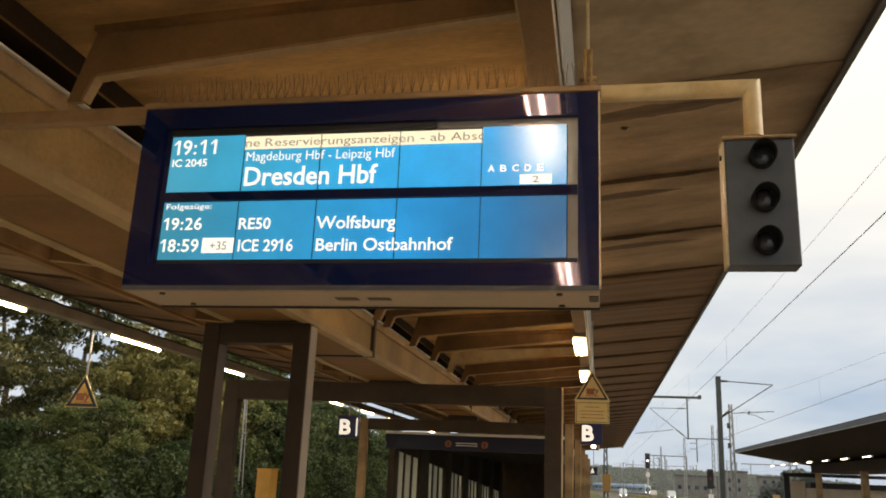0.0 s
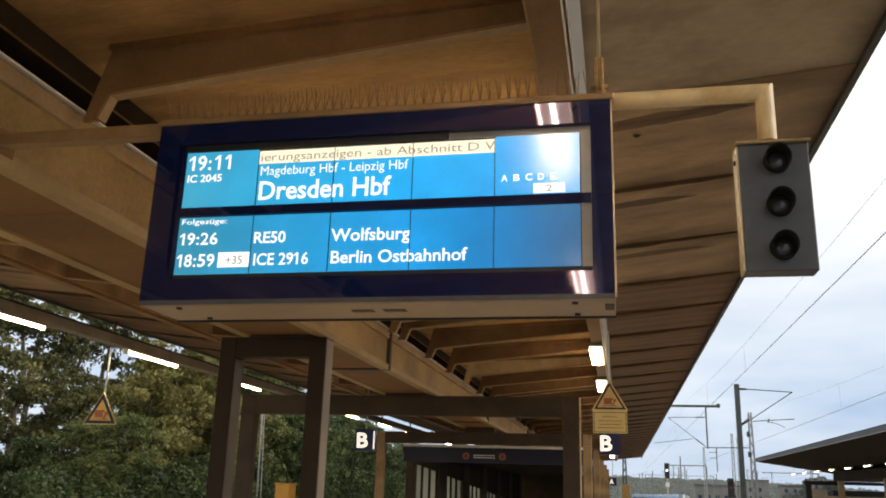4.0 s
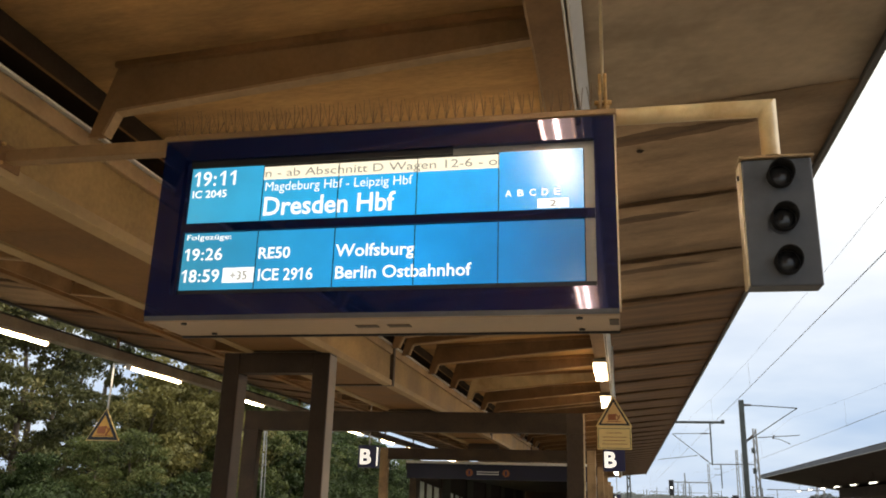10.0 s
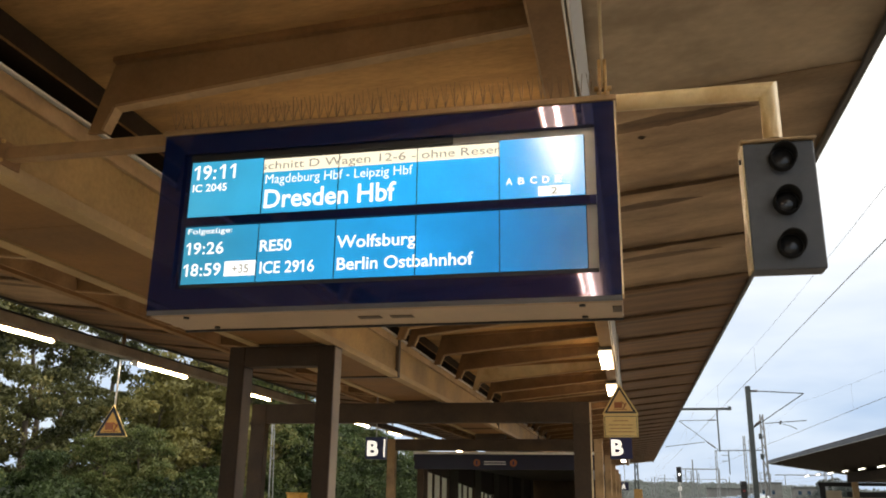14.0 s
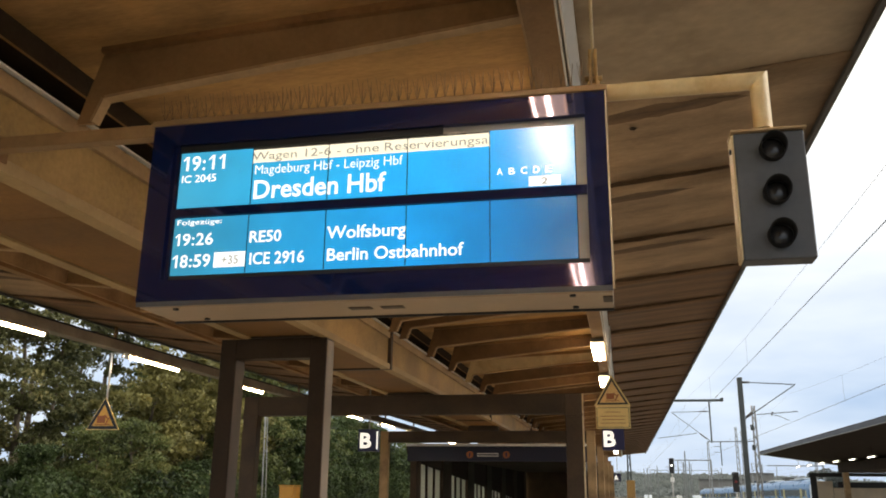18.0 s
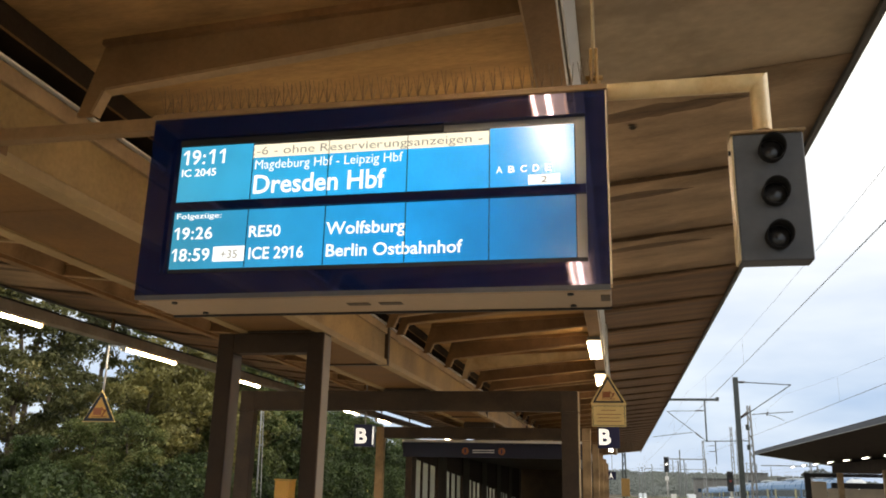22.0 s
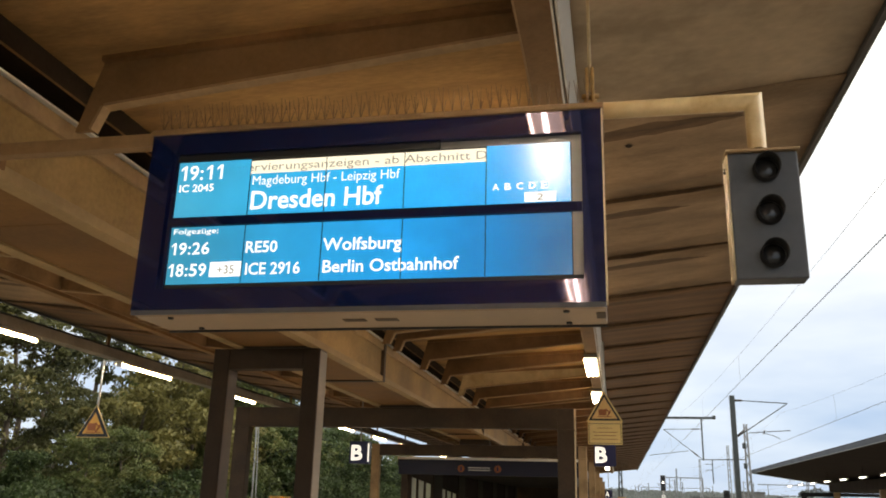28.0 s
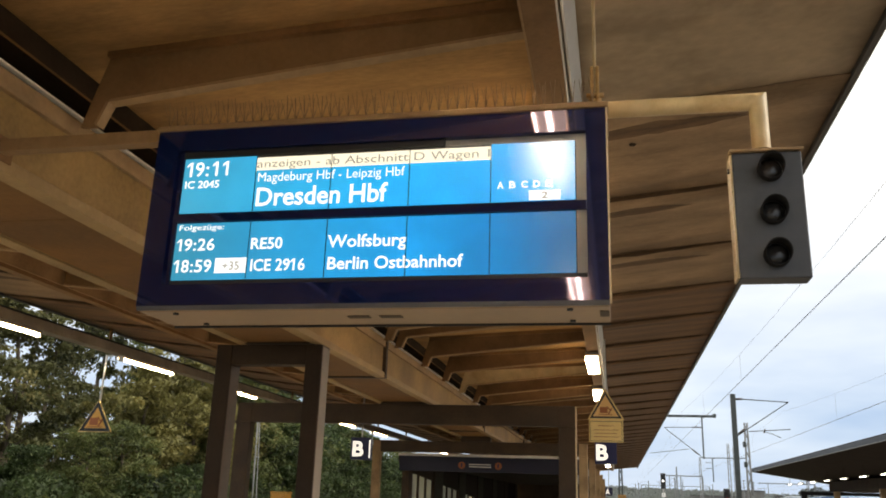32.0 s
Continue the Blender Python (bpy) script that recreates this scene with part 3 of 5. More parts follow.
for s in (-1, 1):
    # the one bright web: lamplight put into its colour
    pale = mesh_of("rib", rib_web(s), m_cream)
    # webs beyond the joint, darker in place of weaker light
    dim_web = mesh_of("rib", rib_web(s), m_rib_red)
    web, flange = mesh_of("rib", rib_web(s), m_rib), mesh_of("rib_flange", rib_flange(s), m_flange_paint)
    # dark strip along the web's top, standing in for its shadow line
    top = prism(B(), [(XC + s * d, z_top(d) + dz) for d, dz in ((0.69, -0.022), (SEAM, -0.022), (SEAM, 0.03), (0.69, 0.03))][::s], -0.055, 0.055)
    top = mesh_of("rib_shade_line", top, m_rib_dark)
    for y in RIB_Y:
        for name, me in (("rib", pale if s > 0 and abs(y - LAMPLIT_RIB) < 0.1 else (dim_web if y > JOINTS[2] else web)), ("rib_flange", flange), ("rib_shade_line", top)):
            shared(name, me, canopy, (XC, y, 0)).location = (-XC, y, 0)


# soffit sheets: each laps a little under the next
def soffit(s, sag=0.05):
    bm = B()
    y0, y1 = -BAY / 2 + 0.001, BAY / 2 - 0.001
    edge = EDGE if s > 0 else EDGE_LEFT
    nx, ny = 6, 6
    grid = []
    for j in range(ny + 1):
        row = []
        for i in range(nx + 1):
            d = SEAM + 0.006 + (edge - SEAM - 0.012) * i / nx
            v = j / ny
            lap = -sag * max(0.0, 0.5 - v) ** 1.5 * (1 - 0.7 * i / nx) * 2.8
            row.append(bm.verts.new((XC + s * d, y0 + (y1 - y0) * v, z_rib(d) + lap)))
        grid.append(row)
    for j in range(ny):
        for i in range(nx):
            q = (grid[j][i], grid[j][i + 1], grid[j + 1][i + 1], grid[j + 1][i])
            f = bm.faces.new(q if s < 0 else q[::-1])
            f.smooth = True
    rim = [e for e in bm.edges if e.is_boundary]
    ret = bmesh.ops.extrude_edge_only(bm, edges=rim)
    bmesh.ops.translate(bm, verts=[v for v in ret["geom"] if isinstance(v, bmesh.types.BMVert)], vec=(0, 0, 0.03))
    return bm


for s in (-1, 1):
    e = EDGE if s > 0 else EDGE_LEFT
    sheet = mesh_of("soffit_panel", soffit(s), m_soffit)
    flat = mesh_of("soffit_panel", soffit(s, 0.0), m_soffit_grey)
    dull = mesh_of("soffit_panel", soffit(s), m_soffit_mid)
    # near sheets take the lighter tones, far ones the darker
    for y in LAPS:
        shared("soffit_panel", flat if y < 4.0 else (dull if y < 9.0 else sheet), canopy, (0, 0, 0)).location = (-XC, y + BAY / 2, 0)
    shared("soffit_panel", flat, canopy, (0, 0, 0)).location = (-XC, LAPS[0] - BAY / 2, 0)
    a, b = sorted((XC + s * SEAM, XC + s * (SEAM - 0.02)))
    lips, streaks = [], []
    for seed in range(4):
        wob = random.Random(40 + seed)
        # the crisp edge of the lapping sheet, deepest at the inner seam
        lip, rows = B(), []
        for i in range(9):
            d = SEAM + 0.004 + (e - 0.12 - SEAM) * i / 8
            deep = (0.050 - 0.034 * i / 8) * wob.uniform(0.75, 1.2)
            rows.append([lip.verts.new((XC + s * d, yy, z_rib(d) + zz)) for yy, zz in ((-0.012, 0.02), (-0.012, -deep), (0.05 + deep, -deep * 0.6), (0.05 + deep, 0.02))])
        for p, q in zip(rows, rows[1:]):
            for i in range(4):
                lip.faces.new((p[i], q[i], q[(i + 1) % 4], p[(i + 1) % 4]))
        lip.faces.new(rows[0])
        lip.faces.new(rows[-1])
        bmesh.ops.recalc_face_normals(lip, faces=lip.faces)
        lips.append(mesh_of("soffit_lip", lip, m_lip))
        # a stripe of painted shade behind the lap, fading out before the roof's edge
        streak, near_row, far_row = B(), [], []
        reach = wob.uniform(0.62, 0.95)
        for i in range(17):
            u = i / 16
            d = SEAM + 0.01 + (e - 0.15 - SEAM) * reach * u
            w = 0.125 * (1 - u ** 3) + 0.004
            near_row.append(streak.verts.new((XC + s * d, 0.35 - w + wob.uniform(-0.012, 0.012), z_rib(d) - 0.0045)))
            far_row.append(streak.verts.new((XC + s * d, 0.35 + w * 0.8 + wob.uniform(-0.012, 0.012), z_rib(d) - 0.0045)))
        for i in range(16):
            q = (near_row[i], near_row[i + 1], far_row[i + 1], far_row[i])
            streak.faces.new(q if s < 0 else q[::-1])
        streaks.append(mesh_of("shade_streak", streak, m_streak))
    for k, y in enumerate(LAPS):
        if y > 4.0:
            if y > 5.5:
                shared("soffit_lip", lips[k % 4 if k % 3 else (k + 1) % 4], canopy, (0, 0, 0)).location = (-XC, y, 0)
            shared("shade_streak", streaks[(k * 3 + 1) % 4], canopy, (0, 0, 0)).location = (-XC, y, -0.018)
    q = [(XC + s * d, z_rib(d) + dz) for d, dz in ((SEAM + 0.001, 0.0), (SEAM + 0.001, -0.052), (SEAM + 0.17, -0.052), (SEAM + 0.17, 0.0))]
    part("seam_board", prism(B(), q, Y_NEAR, Y_FAR), m_rib_board, canopy, "brown board along the inner seam")
    part("seam_strip", box(B(), a, b, Y_NEAR, Y_FAR, z_rib(SEAM) - 0.004, z_top(SEAM) + 0.05), m_flange_paint, canopy)


# flaked paint on the sheets over the display's end
flake_rng = random.Random(8)
for d, y, r in ((3.72, 5.52, 0.05), (3.69, 5.60, 0.035), (3.76, 5.46, 0.022)):
    flake = B()
    rim = []
    for i in range(9):
        a, q = 2 * math.pi * i / 9, r * flake_rng.uniform(0.45, 1.0)
        px, py = d + 1.5 * q * math.cos(a), y + 0.8 * q * math.sin(a)
        rim.append(flake.verts.new((XC + px, py, z_rib(px) - 0.006)))
    flake.faces.new(rim[::-1])
    part("paint_flake", flake, m_streak, canopy, "patch of flaked paint")
# one drip mark beyond the lap
drip, rim = B(), []
for i in range(9):
    a, q = 2 * math.pi * i / 9, flake_rng.uniform(0.4, 1.0)
    px, py = 0.13 + 0.035 * q * math.cos(a), 5.67 + 0.05 * q * math.sin(a)
    rim.append(drip.verts.new((px, py, z_rib(px - XC) - 0.024)))
drip.faces.new(rim[::-1])
part("drip_mark", drip, m_gutter, canopy, "dark drip mark")

# ---- supports ----
def hollow_post(bm, x0, x1, yc, z0, z1, depth):
    """A steel box section whose front keeps its place, however deep it is."""
    return box(bm, x0, x1, yc - 0.09, yc - 0.09 + depth, z0, z1, 0.008)


def support(y, xa, xb, top, post, lintel, label, mat=None, collars=True, depth=0.18):
    mat = mat or m_column
    f = thing("canopy_support", (XC, y, 0), label, "support frame", "canopy supports")
    part("post", hollow_post(B(), xa, xa + post, y, 0.0, top, depth), mat, f)
    part("post", hollow_post(B(), xb - post, xb, y, 0.0, top, depth), mat, f)
    part("lintel", box(B(), xa + post, xb - post, y - 0.085, y + 0.085, top - lintel, top, 0.006), m_column if mat == m_tan_post else mat, f)
    for x in (xa, xb) if collars else ():
        part("collar", box(B(), x - (0.012 if x == xa else post + 0.012), x + (post + 0.012 if x == xa else 0.012), y - 0.10, y + 0.10, top - lintel - 0.03, top - lintel, 0.004), mat, f)
    # thin sheets paint the posts' right sides as lit by the sky
    if not collars:
        part("lit_side", box(B(), xa + post + 0.001, xa + post + 0.006, y - 0.075, y + 0.135, 0.0, top - lintel - 0.01), m_lit_side_dim, f, "grey-brown sheet for the sky-lit side")
        part("lit_side", box(B(), xb + 0.001, xb + 0.007, y - 0.075, y + 0.135, 0.0, top - 0.02), m_lit_side, f, "pale grey-brown sheet for the sky-lit side")
    elif y < 15:
        # a pale strip paints the lamplit edge of the wide frame's post
        part("lit_corner", box(B(), xb + 0.001, xb + 0.022, y - 0.09, y - 0.03, 0.0, top - 0.01, 0.004), m_cream, f, "pale strip for the lit post edge")
    part("bearing_plate", box(B(), -3.94, -3.17, y - 0.15, y + 0.15, top, 3.249), m_recess, f)
    return f


support(8.60, -4.28, -3.075, 3.236, 0.18, 0.215, "narrow twin-post steel frame, dark brown paint, under the beam", m_column_dark, False, 0.24)
support(14.15, -6.56, -0.68, 3.215, 0.27, 0.33, "wide grey-brown steel frame spanning the stairs")
for y in (21.9, 29.8, 37.7, 45.6, 53.5):
    support(y, -6.28, -0.74, 3.12, 0.21, 0.29, "wide ochre-brown steel frame spanning the stairs", m_tan_post)

# ---- lights under the canopy ----
def light_row(x, z, y0, y1, name, drop):
    t = thing(name, (x, 0, z), "long pale metal lighting trunk under the canopy", "light trunk", "light rows", "structure")
    if drop:
        part("channel", box(B(), x - 0.10, x + 0.10, y0, y1, z, z + 0.15, 0.006), m_trunk_dark, t)
        part("cable", rod(B(), (x + 0.07, y0, z + 0.168), (x + 0.07, y1, z + 0.168), 0.018, 6), m_black, t)
    else:
        part("channel", prism(B(), [(x - 0.030, z + 0.005), (x - 0.018, z), (x + 0.034, z + 0.062), (x + 0.034, z + 0.09), (x - 0.030, z + 0.09)], y0, y1), m_white_metal, t)
        part("cable_duct", box(B(), x - 0.056, x - 0.044, y0, y1, z + 0.02, z + 0.09), m_white_metal, t)
    y = y0 + 0.95
    while y < y1:
        part("hanger", rod(B(), (x, y, z + 0.088), (x, y, z + drop + 0.13), 0.028 if drop else 0.012, 8), m_rib_dark if drop else m_grey_metal, t)
        y += 4.2
    return t


def luminaire(x, y, z, out, size=1.9):
    """A fluorescent batten: white body, one bare tube, two end caps."""
    f = thing("fluorescent_batten", (x, y, z), "lit white fluorescent batten with one bare tube", "lamp", "platform lamps")
    prof = [(x - 0.10, z + 0.015), (x - 0.055, z + 0.07), (x + 0.055, z + 0.07), (x + 0.10, z + 0.015), (x + 0.045, z + 0.045), (x - 0.045, z + 0.045)]
    part("reflector", prism(B(), prof, y, y + size), m_white_metal, f)
    part("tube", rod(B(), (x, y + 0.03, z + 0.012), (x, y + size - 0.03, z + 0.012), 0.030, 12), m_tube, f)
    for yy in (y, y + size - 0.03):
        part("end_cap", box(B(), x - 0.045, x + 0.045, yy, yy + 0.03, z - 0.03, z + 0.045, 0.006), m_white_metal, f)
    part("bracket", box(B(), *sorted((x, x + out)), y + size / 2 - 0.03, y + size / 2 + 0.03, z + 0.07, z + 0.085), m_grey_metal, f)
    return f


light_row(-0.22, z_rib(3.38) - 0.115, Y_NEAR, 64, "light_trunk", 0.0)
light_row(-8.32, 3.87, Y_NEAR, 64, "light_trunk", z_rib(4.7) - 3.97)


def diffuser_lamp(x, y, z, out):
    """A broad batten: grey tray, diffusing cover, bright tube lines in it."""
    f = thing("reflector_batten", (x, y, z), "lit warm white batten with a broad diffusing cover", "lamp", "platform lamps")
    part("tray", box(B(), x - 0.105, x + 0.105, y, y + 1.72, z + 0.03, z + 0.085, 0.006), m_tray_grey, f)
    part("cover", box(B(), x - 0.10, x + 0.10, y + 0.005, y + 1.715, z - 0.025, z + 0.029, 0.012), m_rim, f, "lit diffusing cover")
    for d, r in ((0.0, 0.014), (-0.088, 0.005)):
        part("tube_line", box(B(), x + d - r, x + d + r, y + 0.03, y + 1.69, z - 0.029, z - 0.0255), m_diffuser, f, "bright tube line")
    # glowing side strips added to throw light onto the canopy
    for a, b, lit in ((-0.1035, -0.1005, m_side), (0.1005, 0.1035, m_side_dim)):
        part("side_fill", box(B(), x + a, x + b, y + 0.03, y + 1.69, z - 0.018, z + 0.025), lit, f, "glowing side strip added to light the canopy")
    part("bracket", box(B(), x + 0.1055, x + out, y + 0.9, y + 0.96, z + 0.05, z + 0.065), m_grey_metal, f)
    return f


first = diffuser_lamp(-0.385, 1.0, 3.94, 0.135)
for k in range(-3, 12):
    if k:
        copy_thing(first, pose(-0.385, 1.0 + 4.2 * k - (0.4 if k == 2 else 0.0), 3.94))
left = luminaire(-8.30, 1.225, 3.80, -0.06, 1.76)
for k in range(-1, 15):
    if k:
        copy_thing(left, pose(-8.30, 1.225 + 3.93 * k, 3.80))

# ---- the train display ----
DX0, DX1, DY, DZ0, DZ1 = -2.138, -0.05, 3.45, 2.49, 3.335
display = thing("train_display", DISPLAY, "hanging blue backlit train departure display, lit, in a dark case", "display board")
part("case", box(B(), DX0, DX1, DY + 0.032, DY + 0.30, DZ0 + 0.004, DZ1, 0.012), m_black, display, "black sheet metal case")
bez = B()
OX0, OX1, OZ0, OZ1 = -2.03, -0.135, 2.585, 3.235
for q in ((DX0, OX0, DZ0, DZ1), (OX1, DX1, DZ0, DZ1), (OX0, OX1, DZ0, OZ0), (OX0, OX1, OZ1, DZ1)):
    box(bez, q[0], q[1], DY - 0.02, DY + 0.03, q[2], q[3])
bmesh.ops.remove_doubles(bez, verts=bez.verts, dist=0.0001)
part("bezel", bez, m_bezel, display, "glossy dark blue front frame")
part("edge_trim", box(B(), DX1, DX1 + 0.008, DY - 0.022, DY + 0.05, DZ0, DZ1), m_cream, display, "thin pale edge")
part("top_rail", box(B(), DX0 - 0.01, DX1 + 0.012, DY - 0.03, DY + 0.30, DZ1 + 0.001, DZ1 + 0.027, 0.004), m_rib, display, "brown painted top rail")
tray = part("tray", box(B(), DX0 + 0.02, DX1, DY - 0.015, DY + 0.30, DZ0 - 0.028, DZ0 - 0.001, 0.004), m_tray, display, "pale grey metal underside")
# the tray's front face in darker grey, its shade put into the colour
part("tray_front", box(B(), DX0 + 0.004, DX1, DY - 0.0205, DY - 0.0155, DZ0 - 0.022, DZ0 - 0.0012), m_tray_front, display, "shaded front face of the tray, in darker grey")
part("rear_lip", box(B(), DX0 + 0.02, DX1, DY + 0.301, DY + 0.315, DZ0 - 0.036, DZ0 + 0.02), m_black, display)
for xa, xb in ((-1.185, -1.085), (-1.040, -0.940)):
    part("vent_slot", box(B(), xa, xb, DY + 0.10, DY + 0.15, DZ0 - 0.031, DZ0 - 0.0275), m_slot, tray)
for x, y in ((-1.955, 0.012), (-1.92, 0.24), (-0.21, 0.012), (-0.21, 0.24)):
    part("screw", rod(B(), (x, DY + y, DZ0 - 0.036), (x, DY + y, DZ0 - 0.027), 0.013, 10), m_black, tray)
part("sensor_window", box(B(), -0.092, -0.050 - 0.004, DY + 0.05, DY + 0.16, DZ0 - 0.031, DZ0 - 0.0275), m_slot, tray)
part("inner_frame", box(B(), OX0 + 0.001, OX1 - 0.001, DY + 0.012, DY + 0.031, OZ0 + 0.001, OZ1 - 0.001), m_inner, display, "satin grey mounting frame")
part("row_divider", box(B(), OX0 + 0.002, OX1 - 0.002, DY - 0.004, DY + 0.011, 2.884, 2.924), m_bezel, display, "dark bar between the rows")
part("frame_strip", box(B(), OX0 + 0.002, -2.004, DY - 0.002, DY + 0.011, OZ0 + 0.002, OZ1 - 0.002), m_bezel, display)
part("frame_strip", box(B(), OX0 + 0.03, OX1 - 0.002, DY - 0.002, DY + 0.011, OZ0 + 0.002, 2.608), m_black, display)
# black over the strip's left part stands in for its unlit end
part("frame_strip", box(B(), -2.003, -0.75, DY - 0.002, DY + 0.011, 3.203, OZ1 - 0.002), m_black, display)
COLS = [SX0 + 0.364 * k for k in range(6)]
UP0, UP1, LOW0, LOW1, TICK = 2.93, 3.20, 2.612, 2.88, 3.128
part("backing", box(B(), SX0 - 0.002, SX1 + 0.002, DY + 0.0115, DY + 0.0118, LOW0 - 0.002, UP1 + 0.001), m_black, display, "black backing between the screens")
SCREEN = DY + 0.004
cells = {}
for k in range(5):
    xa, xb = COLS[k] + 0.002, COLS[k + 1] - 0.002
    top = UP1 if k in (0, 4) else TICK
    cells["up", k] = part("screen", box(B(), xa, xb, SCREEN, SCREEN + 0.003, UP0, top), m_screen_up, display, "blue backlit screen")
    cells["low", k] = part("screen", box(B(), xa, xb, SCREEN, SCREEN + 0.007, LOW0, LOW1), m_screen_low, display, "deeper blue backlit screen")


for k in range(1, 5):
    for za, zb in ((UP0, UP1), (LOW0, LOW1)):
        part("joint", box(B(), COLS[k] - 0.0017, COLS[k] + 0.0017, SCREEN - 0.0032, SCREEN - 0.0026, za, zb), m_black, display)


def line_of(text, cell, x0, x1, z, cap, mat=m_text, bold=0.010):
    for bm in letters_of(text, x0, x1, z, cap, SCREEN - 0.0015, bold):
        part("letter", bm, mat, cells[cell])




def letters_of(text, x0, x1, z, cap, y, bold):
    """The line of text, one mesh for each character."""
    def span(s):
        bm = word("|" + s + "|", 0, None, 0, 0.72, 0, 0.0)
        w = max(v.co.x for v in bm.verts)
        bm.free()
        return w
    bare = span("")
    stops = [span(text[:k]) - bare for k in range(len(text) + 1)]
    whole = word(text, x0, x1, z, cap, y, bold)
    scale = (x1 - x0) / stops[-1]
    groups, seen = {}, set()
    for f in whole.faces:
        if f in seen:
            continue
        island, todo = [], [f]
        seen.add(f)
        while todo:
            g = todo.pop()
            island.append(g)
            for v in g.verts:
                for h in v.link_faces:
                    if h not in seen:
                        seen.add(h)
                        todo.append(h)
        xs = [v.co.x for g in island for v in g.verts]
        mid = ((min(xs) + max(xs)) / 2 - x0) / scale
        k = max(i for i in range(len(text)) if stops[i] <= max(mid, 0.0))
        groups.setdefault(k, []).extend(island)
    made = []
    for k in sorted(groups):
        bm, at = bmesh.new(), {}
        for g in groups[k]:
            for v in g.verts:
                if v not in at:
                    at[v] = bm.verts.new(v.co)
            bm.faces.new([at[v] for v in g.verts])
        if text[k] == "1":
            flag(bm)
        made.append(bm)
    whole.free()
    return made


def flag(bm):
    """Gives the figure one, a bare stem in the font, its short upstroke."""
    xs, zs, y = [v.co.x for v in bm.verts], [v.co.z for v in bm.verts], max(v.co.y for v in bm.verts)
    h = max(zs) - min(zs)
    tip = min(bm.verts, key=lambda v: v.co.x - min(xs) + max(zs) - v.co.z)
    bm.faces.new([tip] + [bm.verts.new((tip.co.x + a * h, y, tip.co.z + b * h)) for a, b in ((-0.23, -0.22), (-0.23, -0.37), (0.015, -0.17))])


def digits_of(text, cell, x0, x1, z, cap, bold):
    """A time of day in figures of one width."""
    slot = (x1 - x0) / sum(0.5 if c == ":" else 1.0 for c in text)
    x = x0
    for c in text:
        w = slot * (0.5 if c == ":" else 1.0)
        if c in ":1":
            bm = word(c, 0, None, z, cap, SCREEN - 0.0015, bold)
            mid = (min(v.co.x for v in bm.verts) + max(v.co.x for v in bm.verts)) / 2
            bmesh.ops.translate(bm, verts=bm.verts, vec=(x + w * (0.5 if c == ":" else 0.66) - mid, 0, 0))
            if c == "1":
                flag(bm)
        else:
            bm = word(c, x + 0.07 * w, x + 0.93 * w, z, cap, SCREEN - 0.0015, bold)
        part("letter", bm, m_text, cells[cell])
        x += w


digits_of("19:11", ("up", 0), -1.996, -1.764, 3.112, 0.073, 0.012)
line_of("IC 2045", ("up", 0), -1.985, -1.813, 3.053, 0.037, bold=0.02)
line_of("Magdeburg Hbf - Leipzig Hbf", ("up", 1), -1.623, -0.928, 3.072, 0.046, bold=0.0)
line_of("Dresden Hbf", ("up", 1), -1.623, -1.003, 2.955, 0.090, bold=0.018)
line_of("Folgezüge:", ("low", 0), -1.985, -1.765, 2.847, 0.026, bold=0.010)
digits_of("19:26", ("low", 0), -1.998, -1.798, 2.750, 0.057, 0.016)
digits_of("18:59", ("low", 0), -2.0, -1.803, 2.648, 0.059, 0.016)
line_of("RE50", ("low", 1), -1.625, -1.475, 2.750, 0.053, bold=0.020)
line_of("ICE 2916", ("low", 1), -1.618, -1.362, 2.648, 0.055, bold=0.016)
line_of("Wolfsburg", ("low", 2), -1.264, -0.906, 2.748, 0.058, bold=0.016)
line_of("Berlin Ostbahnhof", ("low", 2), -1.258, -0.655, 2.648, 0.057, bold=0.016)
for k, c in enumerate("ABCDE"):
    line_of(c, ("up", 4), -0.515 + 0.052 * k, -0.487 + 0.052 * k, 2.992, 0.031, bold=0.022)
part("delay_field", box(B(), -1.79, -1.64, SCREEN - 0.001, SCREEN - 0.0002, 2.641, 2.711), m_text, cells["low", 0])
part("delay_text", word("+35", -1.752, -1.672, 2.655, 0.040, SCREEN - 0.0022, 0.004), m_strip_text, cells["low", 0])
part("class_field", box(B(), -0.378, -0.245, SCREEN - 0.001, SCREEN - 0.0002, 2.933, 2.977), m_text, cells["up", 4])
part("class_text", word("2", -0.325, -0.297, 2.940, 0.030, SCREEN - 0.0022, 0.010), m_strip_text, cells["up", 4])

# the running line of text: a cream strip behind the screen's front, with letters that slide along it
ticker = thing("running_text_line", (SX0, DY, TICK), "cream running text strip with sliding grey letters", "text strip", "", "")
WX0, WX1 = COLS[1] + 0.004, COLS[4] - 0.002
part("strip", box(B(), WX0 - 0.10, WX1 + 0.10, SCREEN + 0.0052, SCREEN + 0.0068, TICK - 0.002, 3.194), m_strip, ticker, "cream lit strip")
LOOP = "Abschnitt D Wagen 12-6 - ohne Reservierungsanzeigen - ab "
PERIOD, SPEED, START_A = 1.884, 0.0754, 0.948


def advance():
    wide = {}
    def span(s):
        bm = word(s, 0, None, 0, 0.72, 0)
        w = max(v.co.x for v in bm.verts)
        bm.free()
        return w
    bare = span("||")
    for c in sorted(set(LOOP)):
        wide[c] = span("|" + c + "|") - bare
    return wide


ADV = advance()
UNIT = PERIOD / sum(ADV[c] for c in LOOP)
letters = []
glyphs = {}
